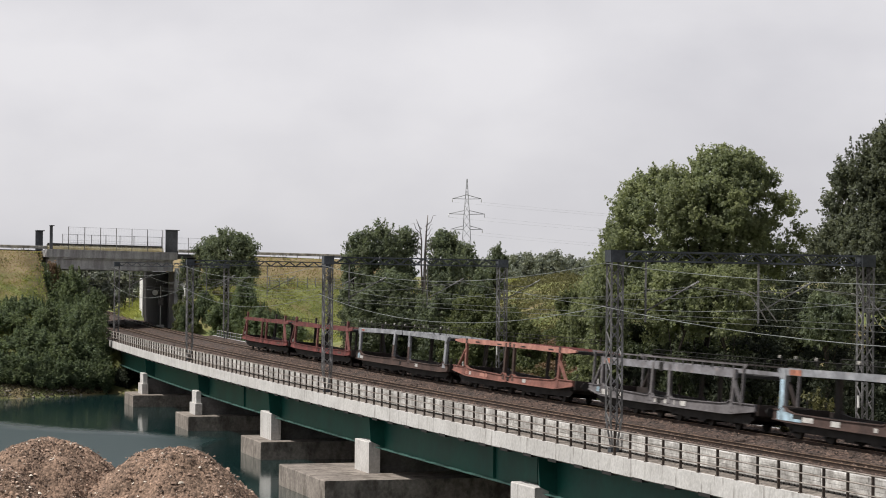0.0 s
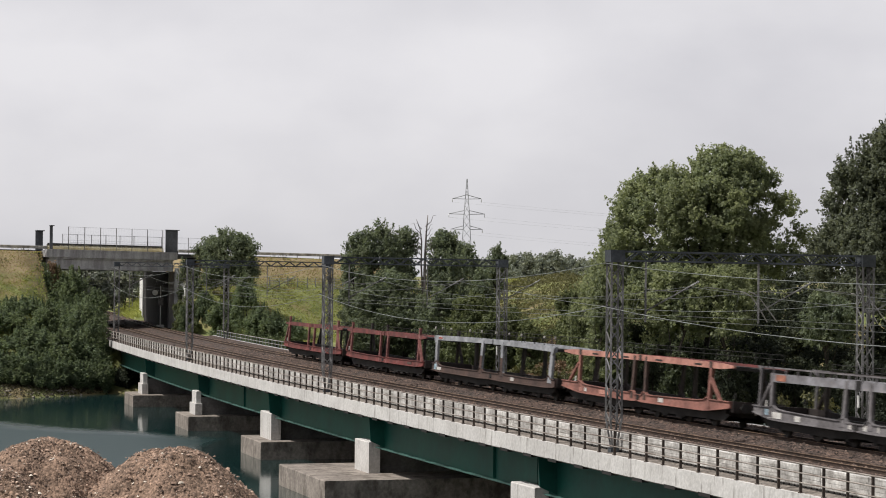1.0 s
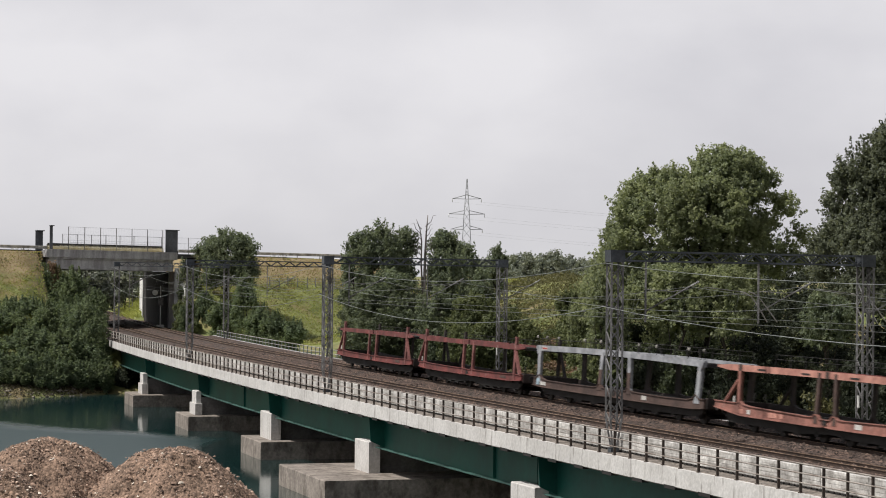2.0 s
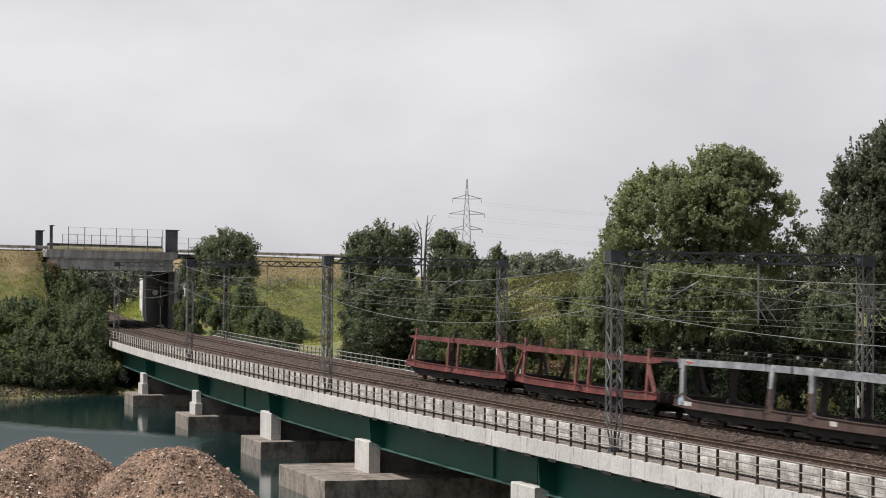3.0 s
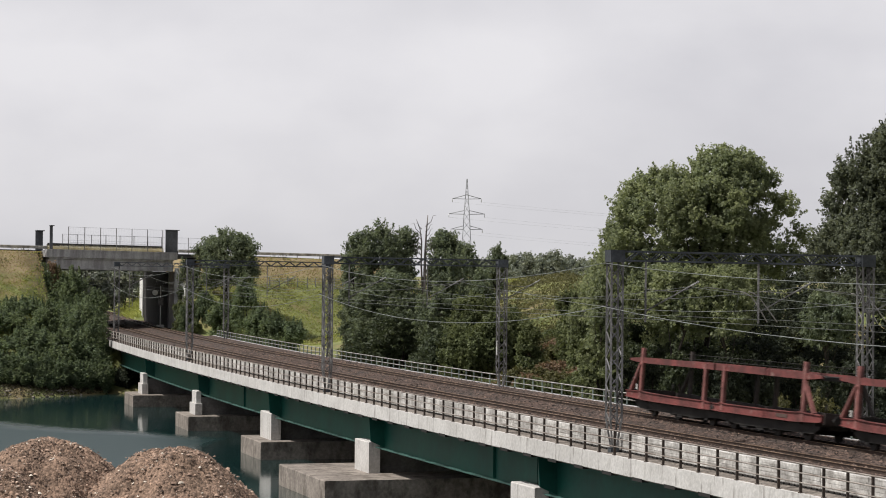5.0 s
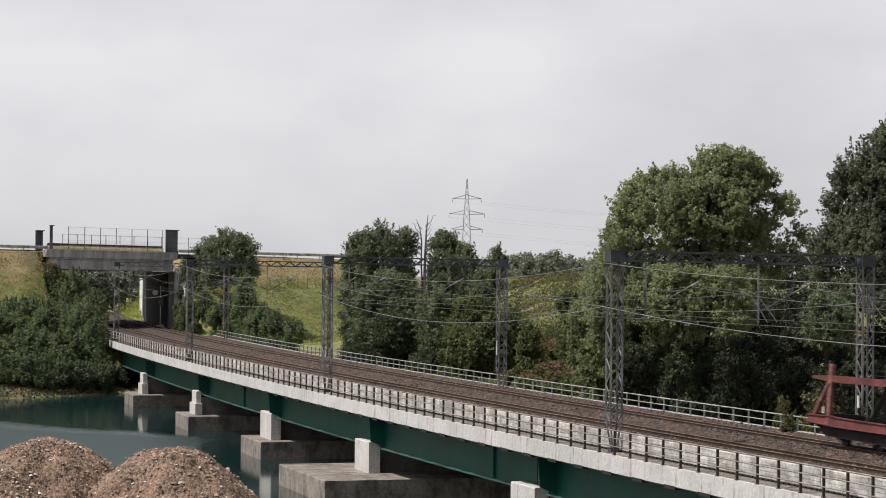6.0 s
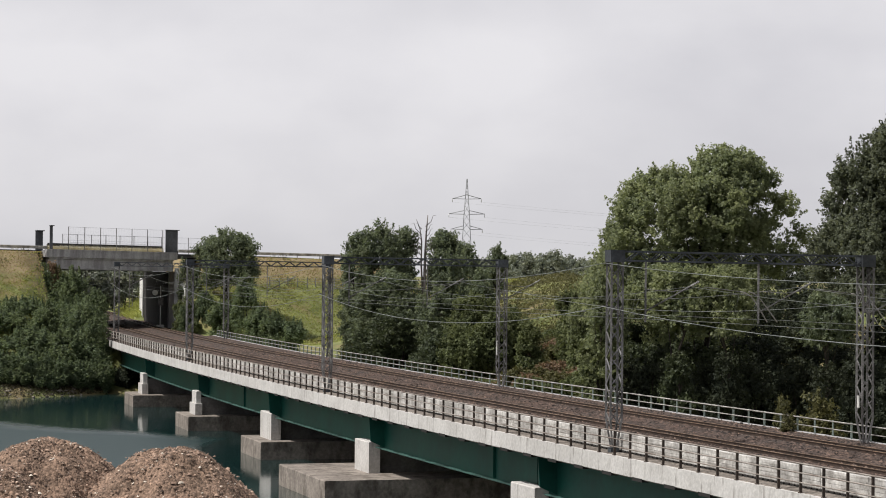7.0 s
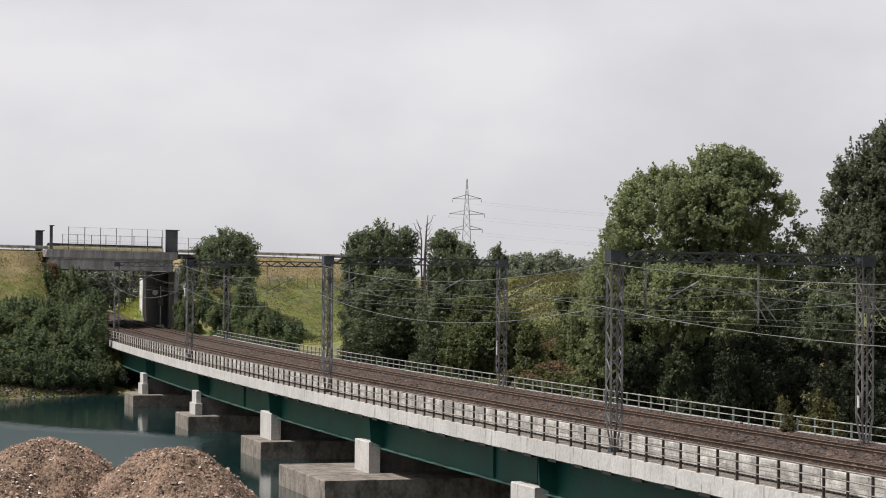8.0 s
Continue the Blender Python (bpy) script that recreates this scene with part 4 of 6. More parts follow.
def carrier(u0, u1, tail, mids, head, paint_low, paint_top, label, style, paint_end=None):
    """A two-deck car carrier. u: metres ahead of the train's last post; x = u - middle."""
    mid = (u0 + u1) / 2
    w = root("car_carrier", label, "railway wagon", group="wagons of the train")
    u0, u1, tail, head = u0 - mid, u1 - mid, tail - mid, head - mid
    ma, mb = mids[0] - mid, mids[1] - mid
    joint = (ma + mb) / 2
    W = 1.42
    end = paint_end or paint_low
    # lower side beams, one for each half, hinged in the middle; deepest at the end posts, tapered beyond them
    for y in (-W, W):
        sg = -1 if y < 0 else 1
        for xe, xp, xm in ((u0 + 0.1, tail, ma), (u1 - 0.1, head, mb)):
            d = 1 if xm > xe else -1
            xj = joint - d * 0.08
            ks = [xe, xp - d * 0.15, xp + d * 0.2, xp + d * 0.5, xp + d * 1.2, (xp + xm) / 2, xm - d * 0.75, xm - d * 0.3, xm - d * 0.12, xm + d * 0.1, xm + d * 0.3, xj]
            zt = [1.28, 1.27, 1.36, 1.24, 1.18, 1.13, 1.08, 1.10, 1.20, 1.20, 1.04, 1.02]
            zl = [1.02, 0.80, 0.77, 0.76, 0.75, 0.74, 0.73, 0.73, 0.73, 0.73, 0.74, 0.76]
            if style == "red":
                zt = [1.20, 1.22, 1.24, 1.21, 1.19, 1.16, 1.15, 1.15, 1.17, 1.17, 1.13, 1.12]
                zl = [0.94, 0.88, 0.86, 0.85, 0.84, 0.83, 0.83, 0.82, 0.82, 0.82, 0.83, 0.84]
            if style == "grey":
                zt = [1.22, 1.22, 1.42, 1.22, 1.12, 1.09, 1.12, 1.17, 1.32, 1.32, 1.13, 1.10]
                zl[0] = 0.82
            up, low = list(zip(ks, zt)), list(zip(ks, zl))
            bm = bmesh.new()
            for (xa, za), (xb, zb), (_, la), (_, lb) in zip(up, up[1:], low, low[1:]):
                v = [bm.verts.new(p) for p in ((xa, y, la), (xb, y, lb), (xb, y - sg * 0.1, lb), (xa, y - sg * 0.1, la), (xa, y, za), (xb, y, zb), (xb, y - sg * 0.1, zb), (xa, y - sg * 0.1, za))]
                quads(bm, v, BOX_FACES)
            bmesh.ops.recalc_face_normals(bm, faces=bm.faces)
            # the far beam's shade is painted: it gets the near-black tone
            beam = part("side_beam", bm, paint_low if y < 0 else P_SHADE, w)
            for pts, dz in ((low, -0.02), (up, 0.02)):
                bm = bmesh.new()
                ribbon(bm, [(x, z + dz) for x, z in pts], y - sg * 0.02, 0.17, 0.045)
                part("beam_flange", bm, paint_low if y < 0 else P_SHADE, beam)
        # hinge between the halves
        bm = bmesh.new()
        tube(bm, [(joint, y + sg * 0.03, 0.92), (joint, y - sg * 0.2, 0.92)], 0.14, 12)
        box(bm, joint - 0.3, joint + 0.3, min(y, y - sg * 0.08), max(y, y - sg * 0.08), 0.78, 1.02)
        part("hinge", bm, M_UNDER, w)
    # lower deck
    bm = bmesh.new()
    box(bm, u0 + 0.2, u1 - 0.2, -W + 0.1, W - 0.1, 0.93, 1.0)
    for k in range(14):
        x = u0 + 0.8 + (u1 - u0 - 1.6) * k / 13
        box(bm, x - 0.05, x + 0.05, -W + 0.1, W - 0.1, 0.72, 0.88)
    part("lower_deck", bm, M_UNDER, w, "dark lower deck")
    bm = bmesh.new()
    for y in (-0.75, 0.75):
        box(bm, u0 + 0.3, u1 - 0.3, y - 0.28, y + 0.28, 1.005, 1.04)
    part("wheel_track", bm, M_UNDER, w)
    # upper beams and deck, slightly bowed upwards to the middle
    tops = {"red": (2.68, 2.98), "orange": (2.76, 3.06), "grey": (2.78, 3.10), "frame": (2.44, 2.82)}[style]
    over = {"red": 1.6, "orange": 2.5, "grey": 0.55, "frame": 0.18}[style]
    t0, t1 = tail - over, head + over
    for y in (-W, W):
        for x0, x1 in ((t0, joint - 0.12), (joint + 0.12, t1)):
            bm = bmesh.new()
            n, up, low = 8, [], []
            for i in range(n + 1):
                x = x0 + (x1 - x0) * i / n
                f = i / n if x0 < joint - 1 else 1 - i / n
                tip = max(0.0, 1 - f * (x1 - x0) / 1.5) if style in ("red", "orange") else 0.0
                bow = {"red": 0.03, "orange": 0.05, "grey": 0.10, "frame": 0.02}[style] * math.sin(f * math.pi * 0.5)
                up.append((x, tops[1] + bow - tip * 0.08))
                low.append((x, tops[0] + bow + tip * 0.12))
            side_plate(bm, low + up[::-1], y, 0.12)
            # the orange wagon's far beam is painted red as its shaded tone
            part("upper_beam", bm, P_RED if style == "orange" and y > 0 else paint_top, w)
        if style == "frame":
            bm = bmesh.new()
            bar(bm, (tail, y, tops[1] + 0.25), (head, y, tops[1] + 0.25), 0.06, 0.07)
            part("deck_rail", bm, paint_low if y < 0 else P_SHADE, w)
            for i in range(15):
                x = tail + 0.1 + (head - tail - 0.2) * i / 14
                bm = bmesh.new()
                bar(bm, (x, y, tops[1] - 0.05), (x, y, tops[1] + 0.25), 0.05)
                part("rail_post", bm, paint_low if y < 0 else P_SHADE, w)
    bm = bmesh.new()
    for x0, x1 in ((t0 + 0.1, joint - 0.15), (joint + 0.15, t1 - 0.1)):
        box(bm, x0, x1, -W + 0.12, W - 0.12, tops[0] + 0.13, tops[0] + 0.16)
        for y in (-0.78, 0.78):
            box(bm, x0, x1, y - 0.33, y + 0.33, tops[0] + 0.165, tops[0] + 0.2)
        k = int((x1 - x0) / 1.2)
        for i in range(k + 1):
            x = x0 + (x1 - x0) * i / k
            box(bm, x - 0.04, x + 0.04, -W + 0.1, W - 0.1, tops[0] + 0.03, tops[0] + 0.13)
    part("upper_deck", bm, M_UNDER, w, "dark upper deck with two wheel tracks")
    # posts
    for y in (-W - 0.01, W + 0.01):
        for x, hgt, wd in ((tail, 3.47 if style == "red" else tops[1] + 0.02, 0.26), (head, 3.47 if style == "red" else tops[1] + 0.02, 0.26), (ma, tops[1] - 0.02, 0.24), (mb, tops[1] - 0.02, 0.24)):
            if style == "grey":
                wd *= 1.75
                hgt = tops[1] - 0.03
            bm = bmesh.new()
            sg = 1 if y < 0 else -1
            tilt = {"grey": 0.10, "red": 0.0, "orange": 0.05, "frame": 0.06}[style] * (1 if x < joint else -1) * (1 if abs(x - joint) < 4 else -1)
            foot = {"grey": 0.13, "red": 0.02, "orange": 0.04, "frame": 0.10}[style]
            zf = 1.0 if style == "grey" else 0.84
            a = [(x - wd / 2 - foot - tilt, zf), (x + wd / 2 + foot - tilt, zf), (x + wd / 2 - tilt * 0.6, 1.3), (x + wd / 2 + tilt, hgt), (x - wd / 2 + tilt, hgt), (x - wd / 2 - tilt * 0.6, 1.3)]
            side_plate(bm, a, y - sg * 0.015, 0.15)
            # far posts are coloured as dark as their shade
            part("post", bm, P_SHADE if y > 0 else P_RED_POST if style == "red" else end if (x in (tail, head)) else P_BROWN if style == "orange" else paint_low if style != "grey" else paint_top, w)
            if style == "grey" and y < 0 and x in (ma, mb):
                f = 0.46
                q = [(a0 + (b0 - a0) * f, 1.3 + (hgt - 1.3) * f) for a0, b0 in ((a[2][0], a[3][0]), (a[5][0], a[4][0]))]
                bm = bmesh.new()
                side_plate(bm, [a[0], a[1], a[2], q[0], q[1], a[5]], y - sg * 0.019, 0.02)
                part("post_foot", bm, P_BROWN, w, "rust-brown lower half of the post")
        # braces from the end posts to the wagon's ends
        for x, d in ((tail, -1), (head, 1)):
            bm = bmesh.new()
            if style == "red":
                bar(bm, (x + d * 0.05, y, 2.66), (x + d * 1.15, y, 1.25), 0.17, 0.12)
            elif style == "grey":
                bar(bm, (x + d * 0.2, y, 2.62), (x + d * 0.5, y, tops[1] - 0.06), 0.12)
            else:
                bar(bm, (x + d * 0.08, y, 2.35), (x + d * (1.35 if style == "orange" else 0.95), y, 1.28), 0.15, 0.11)
            # far braces too have their shade in the colour
            part("brace", bm, P_SHADE if y > 0 else P_RED_POST if style == "red" else paint_low if style != "grey" else paint_top, w)
            if style == "frame":
                # slim outer end post under the deck's end
                xo = x + d * 1.1
                bm = bmesh.new()
                bar(bm, (xo, y, 1.2), (xo, y, 3.12), 0.11)
                side_plate(bm, [(xo + d * 0.05, 3.12), (xo + d * 0.42, 3.12), (xo + d * 0.05, 2.85)], y - 0.04, 0.08)
                part("end_post", bm, paint_low, w)
                bm = bmesh.new()
                bar(bm, (x, y, 3.07), (xo, y, 3.07), 0.09)
                part("deck_edge", bm, paint_low, w)
    # ends: headstock, buffers, loading flap
    for x, d in ((u0, -1), (u1, 1)):
        bm = bmesh.new()
        box(bm, min(x, x - d * 0.25), max(x, x - d * 0.25), -1.3, 1.3, 0.82, 1.32)
        # headstocks painted dark for the shade between wagons
        part("headstock", bm, P_SHADE, w)
        buffers(w, x, d, M_UNDER)
        for y in (-1.2, 1.2):
            bm = bmesh.new()
            tube(bm, [(x - d * 0.15, y, 1.3), (x - d * 0.18, y, 1.62), (x - d * 0.08, y, 1.72), (x + d * 0.02, y, 1.6), (x - d * 0.02, y, 1.3)], 0.018, 5)
            part("hand_grip", bm, M_UNDER, w)
    # hand wires and stanchions along the upper deck
    for y in (-W + 0.05, W - 0.05):
        if y < 0 and style != "grey":
            continue
        k = 14
        top = tops[1] + (0.62 if y > 0 else 0.42)
        if style == "red":
            top = tops[1] + 0.35
        for i in range(k + 1):
            x = t0 + 0.5 + (t1 - t0 - 1.0) * i / k
            bm = bmesh.new()
            lean = 0.22 * ((i * 7) % 3) if (y < 0 and style == "grey") else 0.0
            bar(bm, (x, y, tops[0] + 0.1), (x - lean, y, top + 0.12 * (lean > 0)), 0.03)
            part("stanchion", bm, M_UNDER, w)
        for z in ((top - 0.02, top - 0.24) if y > 0 else (top - 0.02,)):
            bm = bmesh.new()
            tube(bm, [(t0 + 0.5, y, z), (t1 - 0.5, y, z)], 0.014, 5)
            part("guard_cable", bm, M_UNDER, w)
    # lifting levers that stand up from the top deck
    if style == "grey":
        for x in (t0 + 0.05, t0 + 1.6, t0 + 3.5, joint - 4.6, joint - 2.2, joint + 0.6, joint + 3.1, joint + 5.4, t1 - 1.9, t1 - 0.1):
            bm = bmesh.new()
            tube(bm, [(x, -W, tops[1] + 0.05), (x + 0.14, -W, tops[1] + 0.34), (x + 0.05, -W, tops[1] + 0.5), (x - 0.12, -W, tops[1] + 0.52)], 0.02, 6)
            lever = part("lever", bm, M_UNDER, w)
            bm = bmesh.new()
            tube(bm, [(x - 0.10, -W - 0.03, tops[1] + 0.50), (x - 0.10, -W + 0.03, tops[1] + 0.50)], 0.075, 10)
            part("lever_disc", bm, M_RAIL_GALV, lever, "pale round lever head")
    for x in (tail + 2.0, head - 2.0):
        bogie(w, x, 1.5)
    bogie(w, joint, 1.2)
    # underfloor gear
    bm = bmesh.new()
    box(bm, u0 + 1.0, u1 - 1.0, -0.4, 0.4, 0.56, 0.74)
    part("centre_sill", bm, M_UNDER, w)
    # added black plates that stand in for the shadow band under the beams
    for y in (-1.14, 1.14):
        bm = bmesh.new()
        side_plate(bm, [(u0 + 0.7, 0.62), (u0 + 1.3, 0.36), (joint - 2.4, 0.30), (joint - 0.4, 0.42), (joint + 0.4, 0.42), (joint + 2.4, 0.30), (u1 - 1.3, 0.36), (u1 - 0.7, 0.62), (u1 - 0.7, 0.86), (u0 + 0.7, 0.86)], y, 0.05)
        part("shade_skirt", bm, M_UNDER, w)
    for a, b in ((u0 + 5.8, joint - 2.3), (joint + 2.3, u1 - 5.8)):
        bm = bmesh.new()
        for q, r in ((0.08, 0.3), (0.62, 0.86)):
            box(bm, a + (b - a) * q, a + (b - a) * r, -1.1, 1.1, 0.2, 0.7)
        tube(bm, [(a + 0.5, -0.8, 0.55), (a + 2.0, -0.8, 0.55)], 0.16, 10)
        part("underfloor_gear", bm, M_UNDER, w)
    TRAIN.append((w, mid))
    return w, (u0, u1, tail, head, ma, mb, joint, tops)


def plate(w, x0, x1, z0, z1, m, name="marking_plate", proud=0.022):
    """A painted or stencilled field on the side towards the lake."""
    bm = bmesh.new()
    box(bm, x0, x1, -1.42 - proud, -1.42 - proud + 0.012, z0, z1)
    return part(name, bm, m, w)


wa, ga = carrier(-1.9, 20.0, 0.0, (7.75, 9.85), 18.1, P_RED, P_RED, "faded red empty car carrier at the end of the train", "red")
wb, gb = carrier(21.7, 43.3, 23.0, (31.6, 33.6), 41.8, P_RED, P_RED, "faded red empty car carrier with braced end posts", "red")
wc, gc = carrier(45.4, 69.6, 46.3, (55.9, 59.9), 68.7, P_BROWN, P_GREY_B, "empty car carrier with bluish grey top and brown lower beam", "grey", P_GREY_B)
W_ORANGE, gd = carrier(70.7, 93.0, 73.3, (81.0, 82.6), 90.5, P_ORANGE_LOW, P_ORANGE, "faded orange empty car carrier with bowed upper beams", "orange")
we, ge = carrier(95.4, 116.2, 97.2, (104.0, 106.2), 113.6, P_GREY_LOW, P_GREY, "dirty grey empty car carrier with slim outer end posts", "frame")
wf, gf = carrier(118.0, 142.0, 118.9, (128.5, 132.0), 141.0, P_BROWN, P_GREY_B, "grey and rust-brown car carrier with pale blue spray paint", "grey", P_GREY_B)

# plates and paint on the wagons
u0, u1, tail, head, ma, mb, joint, tops = ge
plate(we, tail - 0.15, tail + 1.1, 0.82, 1.10, M_WHITE_MARK)
plate(we, tail - 0.55, tail - 0.2, 0.94, 1.20, M_CYAN, "spray_paint")
for x, wd in ((tail + 2.4, 0.55), (mb - 0.45, 0.32), (mb + 0.75, 0.14), (mb + 1.55, 0.65), (joint - 0.6, 0.25)):
    plate(we, x, x + wd, 0.80, 1.04, M_WHITE_MARK)
plate(we, tail + 0.35, tail + 1.3, tops[0] + 0.06, tops[1] - 0.05, M_ORANGE_MARK)
u0, u1, tail, head, ma, mb, joint, tops = gd
for x, long in ((tail + 0.1, 0.5), (tail + 3.1, 0.9), (tail + 4.3, 0.35)):
    plate(W_ORANGE, x, x + long, 0.82, 1.04, P_ORANGE, "faded_patch")
for g, w in ((gd, W_ORANGE), (gc, wc)):
    plate(w, g[2] + 1.0, g[2] + 1.3, 0.84, 1.04, M_WHITE_MARK)
    plate(w, g[5] + 1.9, g[5] + 2.5, 0.82, 1.03, M_WHITE_MARK)
# dark slots in the upper beams of the orange wagon
for x in (tail + 1.8, ma - 1.6, mb + 1.2, head - 1.9):
    plate(W_ORANGE, x, x + 0.8, tops[0] + 0.13, tops[0] + 0.2, M_UNDER, "slot")
for x in (ge[6] - 0.1, ge[6] + 0.1):
    plate(we, x - 0.13, x + 0.13, ge[7][0] - 0.04, ge[7][1] + 0.03, M_UNDER, "beam_joint", 0.034)
for x in (tail, joint, head):
    plate(W_ORANGE, x - 0.16, x + 0.16, tops[0] + 0.04, tops[1] + 0.04, P_BROWN, "beam_joint", 0.034)
for w, g in ((wa, ga), (wb, gb), (W_ORANGE, gd), (we, ge)):
    u0, u1, tail, head, ma, mb, joint, tops = g
    plate(w, tail - 0.45, tail - 0.3, 1.32, 1.6, M_WHITE_MARK, "tail_lamp" if w is wa else "marking_plate", 0.05)
    if w in (wa, wb):
        plate(w, head - 2.5, head - 1.4, 0.92, 1.08, P_BROWN)
u0, u1, tail, head, ma, mb, joint, tops = gf
plate(wf, tail - 0.38, tail + 1.1, 0.80, 1.18, M_CYAN, "spray_paint", 0.03)
plate(wf, tail + 1.1, tail + 1.9, 0.79, 0.92, M_CYAN, "spray_paint", 0.03)
plate(wf, tail - 0.24, tail + 0.16, 1.16, 2.6, M_CYAN, "spray_paint", 0.05)
plate(wf, tail + 1.1, tail + 2.0, 0.93, 1.1, M_UNDER, "dark_patch", 0.03)
plate(wf, tail + 2.0, tail + 3.0, 0.82, 1.04, M_WHITE_MARK)
plate(wf, tail + 4.6, tail + 5.4, 0.80, 1.04, M_WHITE_MARK)
plate(wf, tail + 8.3, tail + 8.6, 0.80, 0.98, M_WHITE_MARK)
plate(wf, tail + 0.5, tail + 1.6, tops[0] + 0.04, tops[1] - 0.03, M_ORANGE_MARK)
plate(wc, gc[2] + 0.3, gc[2] + 1.2, gc[7][0] + 0.08, gc[7][1] - 0.06, M_WHITE_MARK)
for k, x in enumerate((0.36, 0.52, 0.74, 0.92)):
    plate(wc, gc[2] + x, gc[2] + x + (0.11, 0.17, 0.13, 0.2)[k], gc[7][0] + 0.12, gc[7][1] - 0.10, M_RED_MARK, "stencil", 0.034)
plate(wc, gc[2] - 0.2, gc[2] + 0.25, 0.84, 1.2, M_CYAN, "spray_paint", 0.03)
plate(wc, gc[2] + 0.4, gc[2] + 1.1, 0.84, 1.04, M_WHITE_MARK)


def motions():
    """The train rolls towards the eye's right at an even speed."""
    for w, u in TRAIN:
        rows = []
        for k in range(17):
            t = 0.5 * k
            rows.append((t, line_pose(TAIL - SPEED * t - u, T2, RAIL_Z, CANT)))
        walk(w, rows)

# ---- road, overpass and its embankment ----


def on_road(k, d=0.0, z=0.0):
    """k metres along the road from the overpass's right end, d across it (0 is the near edge), z over its surface."""
    return Vector((ROAD_A[0] + ROAD_D[0] * k - ROAD_D[1] * d, ROAD_A[1] + ROAD_D[1] * k + ROAD_D[0] * d, float(road_height(np.array(k))) + EYE + z))


def road_box(bm, k0, k1, d0, d1, z0, z1, mi=0):
    v = [bm.verts.new(on_road(k, d, z)) for z in (z0, z1) for k, d in ((k0, d0), (k1, d0), (k1, d1), (k0, d1))]
    quads(bm, v, BOX_FACES, mi)


K0, K1 = -18.6, 0.5


def build_overpass():
    ov = root("road_overpass", "grey concrete road overpass across the railway", "overpass")
    bm = bmesh.new()
    road_box(bm, K0 - 0.5, K1 + 0.5, 0.0, 33.0, -0.95, -0.12)
    part("deck", bm, M_CONCRETE_GREY, ov, "grey concrete deck edge")
    bm = bmesh.new()
    v = [bm.verts.new(on_road(k + 0.555 * d, d, z)) for z in (-1.0, -0.14) for k, d in ((K0 - 3, 2.5), (K1 - 1.5, 2.5), (K1 - 1.5, 44.0), (K0 - 3, 44.0))]
    quads(bm, v, BOX_FACES)
    part("deck", bm, M_CONCRETE_GREY, ov)
    for i in range(12):
        bm = bmesh.new()
        d = 0.35 + 2.7 * i
        road_box(bm, K0, K1, d, d + 0.55, -2.45, -0.95)
        road_box(bm, K0, K1, d - 0.12, d + 0.67, -2.45, -2.2)
        road_box(bm, K0, K1, d - 0.18, d + 0.73, -1.15, -0.95)
        part("beam", bm, M_CONCRETE_GREY, ov, "precast concrete beam")
    bm = bmesh.new()
    road_box(bm, K0 - 0.4, K1 + 0.4, -0.05, 0.55, -0.12, 0.08)
    part("kerb", bm, M_CONCRETE_GREY, ov)
    bm = bmesh.new()
    road_box(bm, K0, K1, 0.6, 32.5, -0.12, -0.06)
    part("carriageway", bm, M_ASPHALT, ov)
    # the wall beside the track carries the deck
    # the shade below the deck is put into this wall's colour
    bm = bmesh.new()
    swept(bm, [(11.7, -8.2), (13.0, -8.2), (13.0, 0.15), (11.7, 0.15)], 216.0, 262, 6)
    part("abutment_wall", bm, M_CONCRETE_WALL, ov, "abutment wall beside the track, coloured dark for its shade")
    bm = bmesh.new()
    swept(bm, [(11.68, -8.2), (12.6, -8.2), (12.6, 0.12), (11.68, 0.12)], 214.2, 216.0, 1)
    part("pillar", bm, M_CONCRETE_GREY, ov, "grey concrete pillar")
    # white here paints in sunlight on the far end of the dark wall
    bm = bmesh.new()
    swept(bm, [(11.55, -8.2), (13.0, -8.2), (13.0, -0.9), (11.55, -0.9)], 262.1, 270, 1)
    part("far_pillar", bm, M_WHITE_WALL, ov, "end of the wall, coloured white for the sun on it")
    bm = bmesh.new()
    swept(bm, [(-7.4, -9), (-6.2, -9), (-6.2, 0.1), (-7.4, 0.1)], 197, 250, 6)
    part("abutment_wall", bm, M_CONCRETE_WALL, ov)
    bm = bmesh.new()
    foot = on_road(0.95, 0.6, 0)
    run, thick = Vector((0.5, -0.87, 0)), Vector((0.43, 0.25, 0))
    v = [bm.verts.new(foot + run * q + thick * w + Vector((0, 0, z))) for w in (0, 1) for q, z in ((0, -2.0), (3.6, -4.4), (3.6, -9.7), (0, -9.7))]
    quads(bm, v, ((0, 1, 2, 3), (7, 6, 5, 4), (0, 4, 5, 1), (1, 5, 6, 2), (2, 6, 7, 3), (3, 7, 4, 0)))
    part("wing_wall", bm, M_WHITE_WALL, ov, "pale sloped wing wall")
    # tall fence on the near edge, a lower one behind
    for d, h, step, ka, kb in ((0.15, 3.05, 2.41, K0 + 2.85, K1 - 1.75), (16.0, 2.5, 2.3, K0 + 11.5, K1 + 16)):
        fence = part("fence", mesh_of("fence", bmesh.new(), M_FENCE), None, ov, "open wire mesh fence")
        k = ka
        while k <= kb + 0.01:
            bm = bmesh.new()
            bar(bm, on_road(k, d, 0), on_road(k, d, h), 0.085)
            part("fence_post", bm, M_MAST, fence)
            k += step
        bm = bmesh.new()
        for z in (h - 0.05, h * 0.66, h * 0.33):
            bar(bm, on_road(ka, d, z), on_road(kb, d, z), 0.022)
        k = ka
        while k < kb:
            bar(bm, on_road(k, d, 0.1), on_road(k, d, h), 0.005)
            k += 0.25
        part("fence_mesh", bm, M_FENCE, fence)
